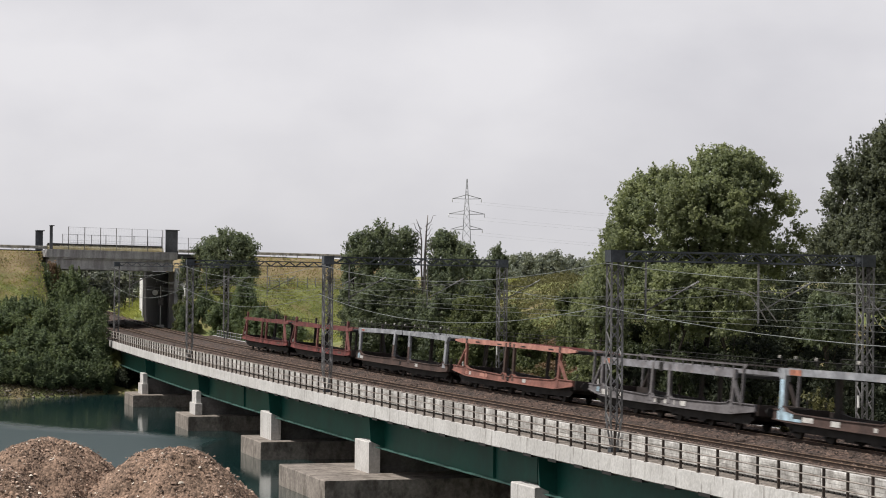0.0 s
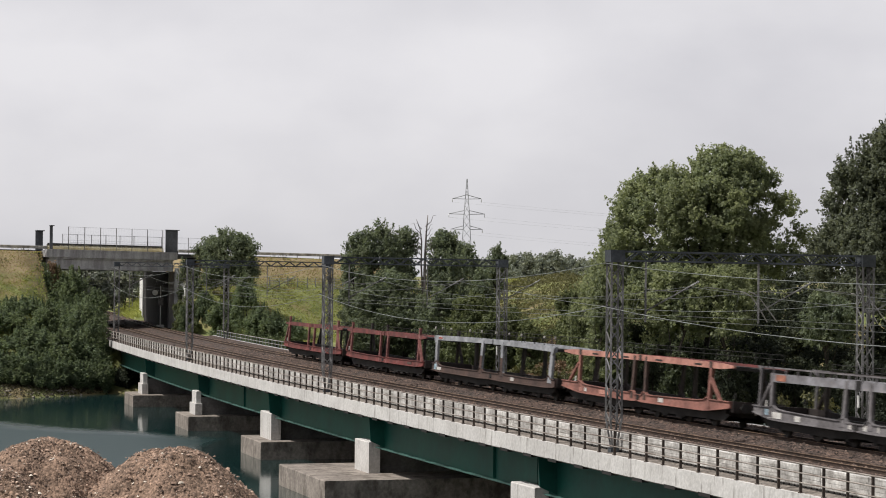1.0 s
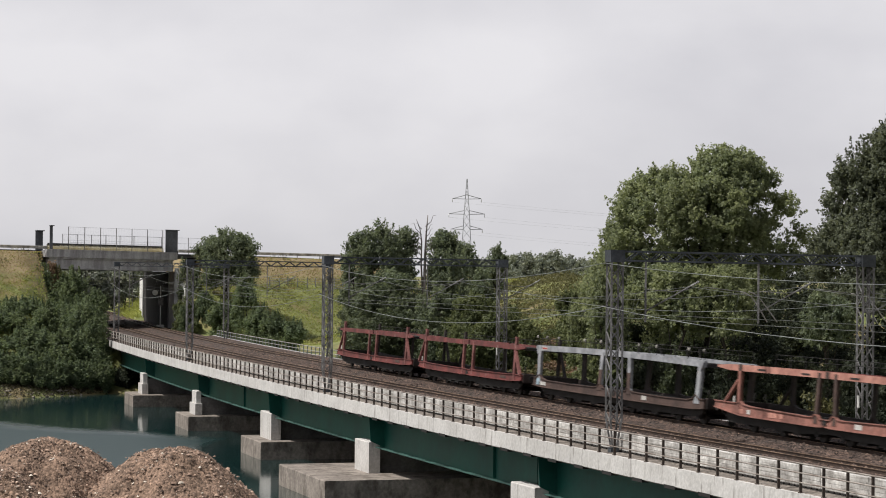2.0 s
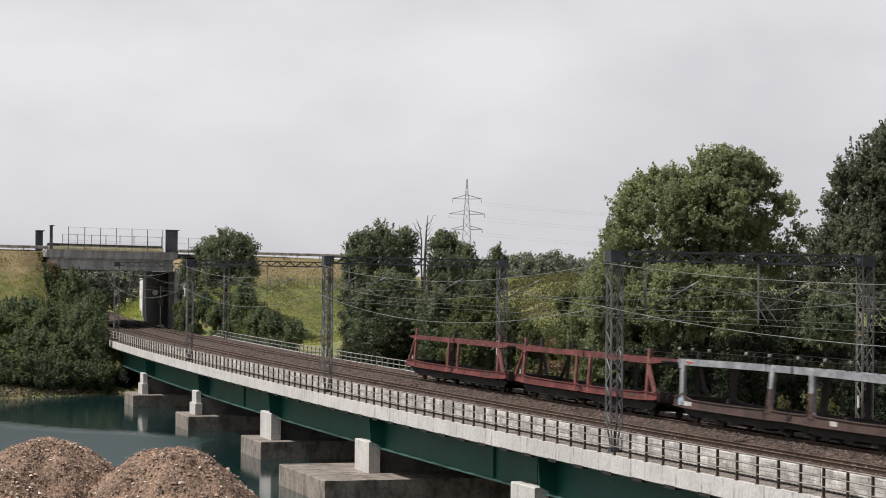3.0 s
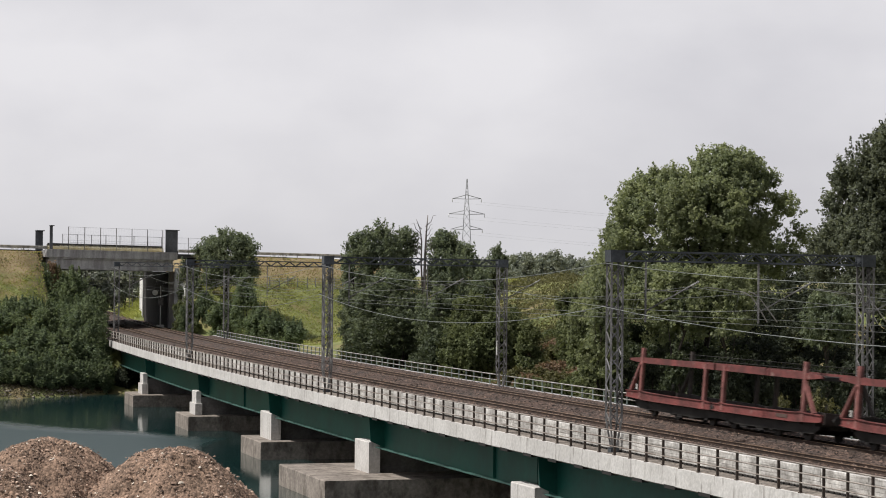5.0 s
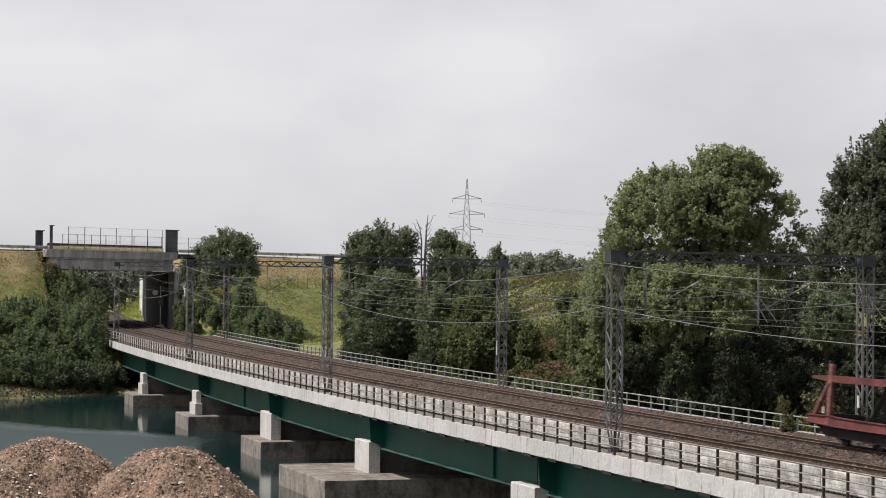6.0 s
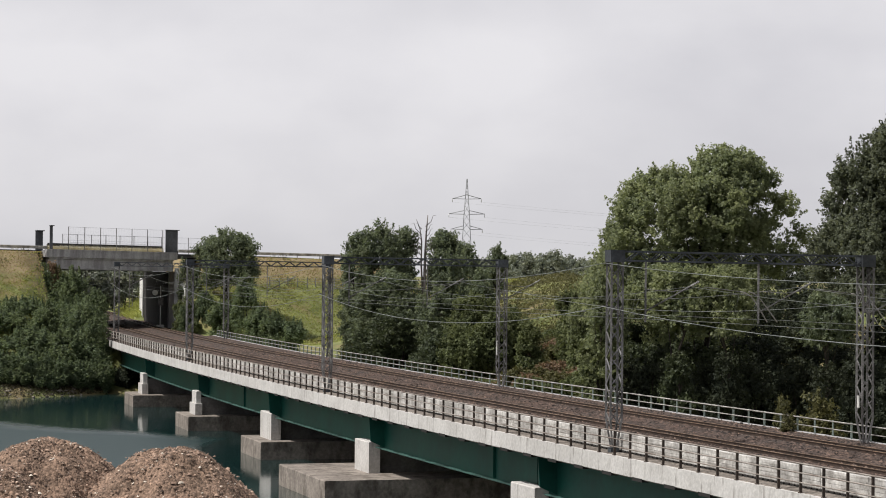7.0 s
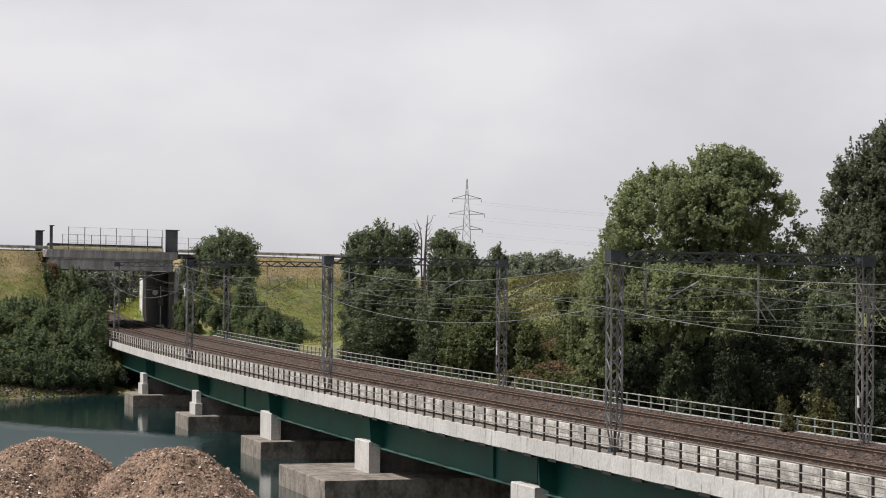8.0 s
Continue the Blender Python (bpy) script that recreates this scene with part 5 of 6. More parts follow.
    for ka, kb, h in ((K0 + 0.05, K0 + 0.45, 3.05), (K1 - 1.35, K1 + 0.55, 3.0)):
        bm = bmesh.new()
        road_box(bm, ka, kb, 0.05, 0.17, 0.0, h)
        road_box(bm, ka - 0.08, kb + 0.08, -0.25, 0.2, h, h + 0.1)
        part("screen_panel", bm, M_PANEL, ov, "dark solid screen panel")
    bm = bmesh.new()
    road_box(bm, K0 + 7.3, K0 + 8.4, 16, 16.15, 0.0, 2.75)
    road_box(bm, K0 + 7.3, K0 + 8.5, 15.7, 16.2, 2.75, 2.88)
    part("screen_panel", bm, M_PANEL, ov)


def build_guard_rail(ka, kb, d, steel=None, low=0.0):
    steel = steel or M_GUARD
    g = root("guard_rail", "pale galvanised guard rail along the road's edge" if steel is M_RAIL_GALV else "dark steel guard rail on the overpass", "guard rail", group="guard rails")
    n = max(1, int((kb - ka) / 4))
    for i in range(n):
        a, b = ka + (kb - ka) * i / n, ka + (kb - ka) * (i + 1) / n
        bm = bmesh.new()
        v = [bm.verts.new(on_road(k, d + dd, z - low)) for k in (a, b) for dd, z in ((0, 0.5), (-0.05, 0.58), (0, 0.68), (-0.05, 0.8), (0, 0.88), (0.04, 0.88), (0.04, 0.5))]
        for j in range(7):
            bm.faces.new((v[j], v[(j + 1) % 7], v[7 + (j + 1) % 7], v[7 + j]))
        bm.faces.new(v[:7][::-1])
        bm.faces.new(v[7:])
        part("guard_beam", bm, steel, g)
    k = ka
    while k < kb:
        bm = bmesh.new()
        bar(bm, on_road(k, d + 0.1, -0.4), on_road(k, d + 0.1, 0.75 - low), 0.1)
        part("post", bm, M_GUARD, g)
        k += 4.0


build_overpass()


def build_verge():
    rs = np.random.RandomState(12)
    n = 5000
    k, d = rs.uniform(K0, K1 - 1.5, n), rs.uniform(0.1, 1.4, n)
    p = np.stack((ROAD_A[0] + ROAD_D[0] * k - ROAD_D[1] * d, ROAD_A[1] + ROAD_D[1] * k + ROAD_D[0] * d, road_height(k) + EYE + 0.02), 1)
    a = rs.uniform(0, 6.28, n)
    t = np.stack((np.cos(a), np.sin(a), np.zeros(n)), 1) * 0.03
    tip = np.stack((rs.normal(size=n) * 0.12, rs.normal(size=n) * 0.12, rs.uniform(0.25, 0.75, n)), 1)
    v = np.stack((p - t, p + t, p + tip), 1).reshape(-1, 3)
    f = np.arange(3 * n).reshape(-1, 3)
    tagged(new("verge_grass", big_mesh("verge_grass", v, f, M_VERGE)), "dry pale grass along the overpass verge", "grass", kind="stuff")


build_verge()


def slope_fence():
    """Grey posts and wires halfway up the embankment."""
    fe = root("slope_fence", "low fence of grey posts and wires across the grassy slope", "fence")
    tops = []
    for i in range(17):
        p = on_road(10.0 + 1.55 * i, -8.6 - 0.1 * math.sin(i * 2.1), 0)
        z = float(terrain(np.array(p.x), np.array(p.y)))
        foot = Vector((p.x, p.y, z))
        h = 1.25 + 0.12 * math.sin(i * 3.7)
        bm = bmesh.new()
        bar(bm, foot - Vector((0, 0, 0.2)), foot + Vector((0.04 * math.sin(i * 5.0), 0, h)), 0.11)
        part("fence_post", bm, M_FENCE, fe)
        tops.append(foot)
    for h in (0.4, 0.75, 1.1):
        bm = bmesh.new()
        tube(bm, [q + Vector((0, 0, h)) for q in tops], 0.018, 4)
        part("fence_wire", bm, M_FENCE, fe)


slope_fence()
build_guard_rail(K0 + 0.2, K1 - 1.4, 0.9)
build_guard_rail(-70, K0, 0.6, M_RAIL_GALV, 0.4)
build_guard_rail(K1 + 1, 60, 0.6, M_RAIL_GALV, 0.4)
bm = bmesh.new()
for ka, kb in ((-120, K0 - 0.6), (K1 + 0.6, 160)):
    n = 10
    for i in range(n):
        a, b = ka + (kb - ka) * i / n, ka + (kb - ka) * (i + 1) / n
        road_box(bm, a, b, 1.0, 14.0, -0.6, -0.1)
tagged(part("road", bm, M_ASPHALT), "asphalt road on top of the embankment", "road", kind="structure")


# ---- track-side signal before the overpass ----
def build_signal():
    m = line_pose(213.0, 10.42, -7.55)
    sg = root("railway_signal", "slim pale signal post with a round disc and a box", "railway signal")
    bm = bmesh.new()
    tube(bm, [(0, 0, 0), (0, 0, 5.7)], 0.09, 8, 0.07)
    bm.transform(m)
    part("mast", bm, M_WHITE_WALL, sg)
    bm = bmesh.new()
    tube(bm, [(0.10, -0.75, 4.8), (0.16, -0.75, 4.8)], 0.38, 20)
    bm.transform(m)
    part("disc", bm, M_WHITE_WALL, sg)
    bm = bmesh.new()
    box(bm, -0.15, 0.25, -0.3, 0.35, 3.1, 4.1)
    box(bm, -0.05, 0.05, -0.75, 0.0, 4.76, 4.84)
    bm.transform(m)
    part("lamp_box", bm, M_MAST, sg)
    bm = bmesh.new()
    box(bm, -0.35, 0.35, -0.5, 0.5, -0.2, 0.45)
    bm.transform(m)
    part("foot_box", bm, M_CONCRETE, sg)


build_signal()

# ---- leaves, trees and shrubs ----


def leaf_faces(rs, p, nrm, size):
    """Pointed leaves at the places p, facing nrm."""
    m = len(p)
    nrm = nrm / np.linalg.norm(nrm, axis=1)[:, None]
    t = np.cross(nrm, rs.normal(size=(m, 3)))
    t /= np.linalg.norm(t, axis=1)[:, None]
    b = np.cross(nrm, t)
    ln = (size * rs.uniform(0.6, 1.35, m))[:, None]
    wd = ln * rs.uniform(0.6, 0.9, m)[:, None]
    return np.stack((p - t * ln * 0.8 - b * wd, p - t * ln * 0.8 + b * wd, p + t * ln), 1).reshape(-1, 3)


def on_ball(rs, n):
    d = rs.normal(size=(n, 3))
    return d / np.linalg.norm(d, axis=1)[:, None]


def crown_and_trunk(seed, masses, height, material, leaf=0.13, lobe=1.0, sprig=0.36, sprigs=8, leaves=14, cover=1.0, gaps=0.0, shoots=0, fit=None, bark=None, rise=0.5):
    """Meshes of one tree or shrub, its foot at the origin. masses: boughs as balls (x, y, z, girth, half height, density);
    they carry lobes, the lobes sprigs, the sprigs leaves. fit: half width and height to which the crown is brought."""
    rs = np.random.RandomState(seed)
    cs, rr, out = [], [], []
    for x, y, z, g, h, dense in masses:
        n = max(4, int(cover * dense * 4 * (g * g + 2 * g * h) / 3 / (0.52 * lobe * lobe)))
        d = on_ball(rs, n)
        d[:, 2] = np.where(d[:, 2] < -0.55, -d[:, 2], d[:, 2])
        r = lobe * rs.uniform(0.55, 1.25, n)
        r = np.minimum(r, 0.6 * min(g, h))
        k = rs.uniform(0.72, 1.05, n)
        cs.append(np.array((x, y, z)) + d * np.stack((np.maximum(g - r * 0.6, 0.1), np.maximum(g - r * 0.6, 0.1), np.maximum(h - r * 0.6, 0.1)), 1) * k[:, None])
        rr.append(r)
        out.append(d)
    cs, rr, out = np.concatenate(cs), np.concatenate(rr), np.concatenate(out)
    n = len(cs) * sprigs
    own = np.repeat(np.arange(len(cs)), sprigs)
    d = on_ball(rs, n) + out[own] * 0.75 + np.array((0, 0, 0.2))
    d /= np.linalg.norm(d, axis=1)[:, None]
    c2 = cs[own] + d * (rr[own] * rs.uniform(0.4, 1.2, n))[:, None]
    keep = rs.uniform(0, 1, n) > gaps
    c2, d = c2[keep], d[keep]
    n = len(c2)
    own = np.repeat(np.arange(n), leaves)
    m = len(own)
    e = on_ball(rs, m)
    spread = (sprig * rs.uniform(0.6, 1.35, n))[own] * rs.uniform(0.2, 1.0, m) ** 0.6
    axis = d + np.array((0, 0, rise))
    axis /= np.linalg.norm(axis, axis=1)[:, None]
    reach = rs.uniform(-0.5, 1.3, m)
    p = c2[own] + e * (spread * (1.0 - 0.45 * np.maximum(reach, 0)))[:, None] * 0.85 + axis[own] * (reach * sprig)[:, None]
    v = [leaf_faces(rs, p, d[own] * 0.35 + e * 0.45 + rs.normal(size=(m, 3)) * 0.5 + np.array((0, 0, 0.3)), leaf)]
    # dark inner foliage
    m = len(cs) * 16
    own = np.repeat(np.arange(len(cs)), 16)
    e = on_ball(rs, m)
    v.append(leaf_faces(rs, cs[own] + e * (rr[own] * rs.uniform(0.1, 0.6, m))[:, None], e + rs.normal(size=(m, 3)) * 0.5, leaf * 1.9))
    if shoots:
        # upright leafy shoots over the top of the crown
        high = np.argsort(-(out[:, 2] + rs.uniform(0, 0.7, len(cs))))[:shoots]
        for c, r in zip(cs[high], rr[high]):
            q, ln = 110, rs.uniform(0.9, 1.9)
            f = rs.uniform(0, 1, q)
            tip = np.array((rs.normal() * 0.12, rs.normal() * 0.12, 1.0)) * ln
            e = on_ball(rs, q)
            v.append(leaf_faces(rs, c + np.array((0, 0, r * 0.6)) + f[:, None] * tip + e * (0.21 * (1.2 - f))[:, None], e + np.array((0, 0, 0.5)), leaf * 0.85))
    v = np.concatenate(v)
    if fit:
        half, top = np.percentile(np.abs(v[:, :2]), 99.6), np.percentile(v[:, 2], 99.9)
        k, kz = fit[0] / half, fit[1] / top
        v, cs = v * np.array((k, k, kz)), cs * np.array((k, k, kz))
    f = np.arange(len(v)).reshape(-1, 3)
    crown = big_mesh("crown", v, f, material)
    bm = bmesh.new()
    tr = max(0.06, height * 0.015)
    bend = [Vector((rs.uniform(-1, 1) * height * 0.012 * j, rs.uniform(-1, 1) * height * 0.012 * j, height * 0.82 * j / 5)) for j in range(6)]
    tube(bm, [Vector((0, 0, -0.5))] + bend[1:], tr, 7, tr * 0.2)
    for k in range(0, len(cs), max(1, len(cs) // 12)):
        c = Vector(cs[k])
        j = min(4, max(1, round(c.z / height * 5.9 - 1.0)))
        a = bend[j]
        tube(bm, [a, a.lerp(c, 0.5) + Vector((0, 0, 0.03 * height)), c], tr * 0.3, 4, tr * 0.05, caps=False)
    return mesh_of("trunk", bm, bark or M_BARK), crown, height, fit[0] * 2 if fit else 1.0


MADE = {}


def grown(style, half, height):
    """A tree or shrub of that style, half width and height, built once for each size."""
    step = 1.3
    qh, qz = step ** round(math.log(half, step)), step ** round(math.log(height, step))
    key = (style, round(qh, 3), round(qz, 3))
    if key not in MADE:
        st = STYLES[style]
        seed = 100 + len(MADE) * 7
        rs = np.random.RandomState(seed)
        low = st.get("low", 0.0)
        zc, zh = (low + (1 - low) * 0.48) * qz, (1 - low) * 0.5 * qz
        masses = [(0, 0, zc, qh * 0.86, zh, 1.0)]
        for i in range(st.get("lumps", 5)):
            a = i * 2.4 + rs.uniform(-0.5, 0.5)
            masses.append((math.cos(a) * qh * 0.5, math.sin(a) * qh * 0.5, (low + (1 - low) * rs.uniform(0.2, st.get("high", 0.78))) * qz, qh * rs.uniform(0.35, 0.52), min(zh * 0.6, qh * rs.uniform(0.4, 0.6)), 0.8))
        if low == 0.0:
            masses.append((0, 0, qz * 0.16, qh * 0.9, qz * 0.2, 0.6))
        MADE[key] = crown_and_trunk(seed, masses, qz, st["material"], st.get("leaf", 0.13), st.get("lobe", 0.8), st.get("sprig", 0.34), st.get("sprigs", 7), st.get("leaves", 12), st.get("cover", 1.0), st.get("gaps", 0.0), st.get("shoots", 0), fit=(qh, qz), rise=st.get("rise", 0.5))
    return MADE[key]


def at_dir(px, y):
    """The place at distance y in that direction; the lens sees 4000 units a radian, 784 straight ahead."""
    return (px - 784 + 0.5) / 4000 * y, y


def plant(name, style, px, dist, width, top, label, category, group="", sink=0.3, turn=None):
    """A tree in direction px at that distance; width and top edge in the same units of direction. style: a kind of growth, or the meshes of one tree."""
    x, y = at_dir(px, dist)
    z = float(terrain(np.array(x), np.array(y))) - sink
    ztop = EYE + (480 + 0.00915 * px - top) / 4000 * dist
    if ztop < z + 0.9:
        return None
    kind = grown(style, width / 8000 * dist, ztop - z) if isinstance(style, str) else style
    hs = (ztop - z) / kind[2]
    sc = width / 4000 * dist / kind[3] if isinstance(style, str) else hs
    ob = root(name, label, category, group=group)
    ob.matrix_basis = Matrix.Translation((x, y, z)) @ Matrix.Rotation(px * 0.37 + dist if turn is None else turn, 4, "Z") @ Matrix.Diagonal((sc, sc, hs, 1))
    part("trunk", kind[0], None, ob)
    part("crown", kind[1], None, ob)
    return ob


STYLES = {
    "bough": {"material": M_LEAF_A, "leaf": 0.105, "lobe": 0.75, "leaves": 19, "low": 0.62, "cover": 0.8},
    "dim_bough": {"material": M_LEAF_F, "leaf": 0.105, "lobe": 0.7, "leaves": 17, "low": 0.7, "cover": 0.75},
    "little": {"material": M_LEAF_A, "leaf": 0.105, "lobe": 0.8, "leaves": 19, "cover": 0.8},
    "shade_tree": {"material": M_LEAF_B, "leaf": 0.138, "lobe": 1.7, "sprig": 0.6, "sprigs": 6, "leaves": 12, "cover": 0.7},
    "broad": {"material": M_LEAF_F, "leaf": 0.120, "lobe": 1.0, "sprig": 0.4, "leaves": 17, "cover": 0.75},
    "crown": {"material": M_LEAF_F, "leaf": 0.120, "lobe": 0.95, "sprig": 0.4, "leaves": 17, "low": 0.12, "cover": 0.75, "high": 0.58},
    "airy": {"material": M_LEAF_F, "leaf": 0.114, "lobe": 0.6, "sprig": 0.3, "leaves": 15, "low": 0.45, "gaps": 0.15, "cover": 0.55},
    "bush": {"material": M_LEAF_D, "leaf": 0.105, "lobe": 0.7, "leaves": 16, "cover": 0.75},
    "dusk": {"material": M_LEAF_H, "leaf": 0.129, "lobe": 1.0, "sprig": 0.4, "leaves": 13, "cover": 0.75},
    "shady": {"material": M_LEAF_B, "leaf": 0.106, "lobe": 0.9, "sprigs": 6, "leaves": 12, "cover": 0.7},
    "scrub": {"material": M_SCRUB, "leaf": 0.098, "lobe": 0.6, "sprig": 0.28, "leaves": 14, "cover": 0.7},
    "bramble": {"material": M_BRAMBLE, "leaf": 0.098, "lobe": 0.6, "sprig": 0.28, "leaves": 14, "cover": 0.7},
    "willow": {"material": M_LEAF_C, "leaf": 0.126, "lobe": 0.8, "sprig": 0.5, "sprigs": 6, "leaves": 13, "shoots": 44, "cover": 0.48, "rise": 2.0},
    "far": {"material": M_LEAF_E, "leaf": 0.320, "lobe": 1.7, "sprig": 0.8, "sprigs": 7, "leaves": 11, "low": 0.15, "cover": 0.7},
    "weed": {"material": M_SCRUB, "leaf": 0.06, "lobe": 0.34, "sprig": 0.22, "sprigs": 5, "leaves": 9, "cover": 0.4, "gaps": 0.35, "shoots": 14, "rise": 1.5},
}

# the large trees behind the far railing: boughs as (across, depth, height, girth, half height, density)
BIG = crown_and_trunk(11, [
    (-1.9, 0.3, 12.4, 4.2, 3.9, 1.0), (1.3, 0.2, 15.0, 2.6, 2.7, 1.0), (-3.1, 0.0, 14.2, 2.2, 2.0, 0.9), (0.0, -1.6, 13.4, 2.5, 2.4, 0.9), (2.6, 0.3, 16.0, 1.3, 1.6, 0.8),
    (5.2, 0.6, 13.4, 1.3, 1.5, 0.45), (4.2, 0.8, 15.5, 0.8, 0.7, 0.5), (6.0, 0.5, 12.0, 0.9, 1.0, 0.4), (2.2, 0.6, 11.2, 3.0, 2.7, 1.0), (-5.4, -0.3, 10.2, 1.7, 2.2, 0.9), (5.6, 0.4, 10.4, 1.2, 1.2, 0.5),
    (-2.4, -2.6, 8.6, 3.0, 1.7, 0.9), (1.2, -3.0, 8.9, 1.9, 1.4, 0.9), (-0.8, -1.5, 6.6, 3.2, 1.6, 0.6)], 18.1, M_LEAF_A, 0.092, 0.8, 0.36, 9, 31, 0.92, 0.20)
RIGHT = crown_and_trunk(23, [
    (0.3, 0, 16.0, 2.9, 3.6, 1.0), (-3.0, 0.2, 14.0, 1.9, 2.7, 0.9), (-1.4, 0, 10.4, 4.4, 3.2, 1.0), (2.2, 0.5, 12.0, 3.6, 5.0, 0.7), (-3.6, -1.2, 11.4, 1.7, 1.6, 0.8), (-2.6, -2.2, 8.0, 2.4, 1.6, 0.8)], 20.0, M_LEAF_G, 0.092, 0.75, 0.34, 8, 28, 0.95, 0.05, shoots=120)
plant("tree", BIG, 1245, 158, 366, 258, "tall broad poplar with a full sunlit green crown", "tree", "trees behind the bridge", turn=0.0)
plant("tree", RIGHT, 1594, 150, 312, 200, "tall dark tree with upright ragged shoots", "tree", "trees behind the bridge", turn=0.0)

# shade_tree and dusk growth carries its shade in the leaf colour
BANK_TREES = [
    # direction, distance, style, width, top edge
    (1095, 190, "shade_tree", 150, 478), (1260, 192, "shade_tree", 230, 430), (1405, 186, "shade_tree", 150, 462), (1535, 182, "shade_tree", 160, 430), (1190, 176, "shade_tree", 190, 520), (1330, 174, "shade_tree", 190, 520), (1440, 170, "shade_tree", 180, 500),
    (674, 212, "crown", 104, 389), (640, 213, "crown", 76, 408), (712, 214, "crown", 74, 401), (616, 209, "broad", 40, 428), (786, 216, "airy", 70, 406), (822, 220, "crown", 80, 428), (800, 214, "broad", 96, 440), (880, 232, "airy", 44, 431), (852, 205, "broad", 66, 468),
    (690, 201, "broad", 150, 478), (640, 205, "broad", 74, 510), (775, 190, "broad", 100, 505), (838, 186, "bush", 110, 520), (815, 181, "bush", 90, 575), (875, 182, "bush", 84, 550), (715, 194, "dusk", 130, 548), (655, 199, "dusk", 80, 580), (770, 183, "dusk", 90, 585), (1010, 200, "bush", 60, 505),
    (1070, 167, "little", 104, 442), (1064, 151, "little", 84, 480), (1036, 158, "bush", 60, 530), (1028, 176, "little", 50, 500), (1205, 149, "bough", 130, 462), (1285, 148, "bough", 110, 466), (1462, 143, "dim_bough", 110, 512),
    (318, 291, "bush", 26, 530), (333, 290, "bush", 32, 524), (326, 289, "willow", 24, 540), (345, 298, "broad", 40, 470), (324, 301, "broad", 26, 456), (1480, 204, "shade_tree", 130, 560), (1550, 206, "shade_tree", 150, 560), (1420, 208, "shade_tree", 130, 560), (1350, 210, "shade_tree", 130, 560), (1560, 147, "shade_tree", 130, 560), (1590, 146, "shade_tree", 150, 520), (95, 286, "bramble", 40, 462), (72, 284, "scrub", 50, 470), (112, 285, "bush", 30, 480), (40, 283, "bush", 44, 496),
    (402, 292, "crown", 96, 404), (430, 290, "crown", 64, 412), (372, 300, "crown", 66, 416), (437, 274, "willow", 58, 484), (372, 296, "willow", 52, 512), (404, 284, "willow", 66, 530), (462, 266, "willow", 60, 536), (490, 262, "willow", 56, 548), (520, 257, "willow", 46, 562), (348, 294, "willow", 34, 526), (362, 290, "willow", 42, 512), (334, 302, "bush", 30, 548), (321, 303, "bush", 24, 534), (344, 288, "bush", 24, 562), (390, 283, "willow", 46, 534),
]
for px, d, kind, wd, top in BANK_TREES:
    if kind in ("bush", "willow"):
        plant("shrub", kind, px, d, wd, top, "leafy green shrub on the bank behind the railing", "shrub", "shrubs on the bank")
    else:
        plant("tree", kind, px, d, wd, top, "bushy dark green tree on the bank behind the railing", "tree", "trees on the bank")
# shrubs filling the dark under the crowns, shade painted into their leaves
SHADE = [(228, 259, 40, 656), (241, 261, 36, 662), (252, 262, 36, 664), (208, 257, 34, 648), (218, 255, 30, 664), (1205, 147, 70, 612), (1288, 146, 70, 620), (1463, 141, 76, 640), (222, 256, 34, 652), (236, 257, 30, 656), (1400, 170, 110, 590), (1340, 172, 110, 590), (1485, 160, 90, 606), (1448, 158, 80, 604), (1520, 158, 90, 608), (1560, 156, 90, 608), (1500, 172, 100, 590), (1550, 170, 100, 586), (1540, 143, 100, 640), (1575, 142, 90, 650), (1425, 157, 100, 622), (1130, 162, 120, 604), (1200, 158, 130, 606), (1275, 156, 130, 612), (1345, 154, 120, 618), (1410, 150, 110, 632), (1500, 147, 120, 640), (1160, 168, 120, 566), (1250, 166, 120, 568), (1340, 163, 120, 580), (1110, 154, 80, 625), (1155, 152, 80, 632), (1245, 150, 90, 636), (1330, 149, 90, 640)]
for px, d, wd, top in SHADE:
    plant("shrub", "dusk" if 1100 < px < 1320 and top < 615 else "shady", px, d, wd, top, "green shrub coloured dark for the shade of tall trees", "shrub", "shrubs in the shade")
LOW = [(30, 285, "bush", 60, 506), (4, 284, "bush", 56, 512), (62, 285, "scrub", 46, 496), (100, 286, "bush", 34, 470), (1455, 128, "scrub", 92, 690), (1385, 125, "scrub", 36, 700), (1050, 152, "bush", 80, 600), (1020, 182, "bush", 80, 530), (905, 186, "bush", 70, 540), (620, 205, "scrub", 40, 590), (940, 180, "bush", 60, 560)]
for px, d, kind, wd, top in LOW:
    plant("shrub", kind, px, d, wd, top, "low yellow-green shrub on the bank", "shrub", "low shrubs on the bank")
weed = root("shrub", "dry weed rooted in the ballast at the far railing", "shrub")
weed.matrix_basis = Matrix.Translation(on_line(8.0, 12.6, -7.65))
kind = grown("weed", 0.42, 1.45)
part("trunk", kind[0], None, weed)
part("crown", kind[1], None, weed)
LOW_KINDS = {"bush": "low green shrub on the overgrown bank", "scrub": "low yellow-green shrub on the overgrown bank", "bramble": "low brownish bramble on the overgrown bank"}
rs = np.random.RandomState(33)
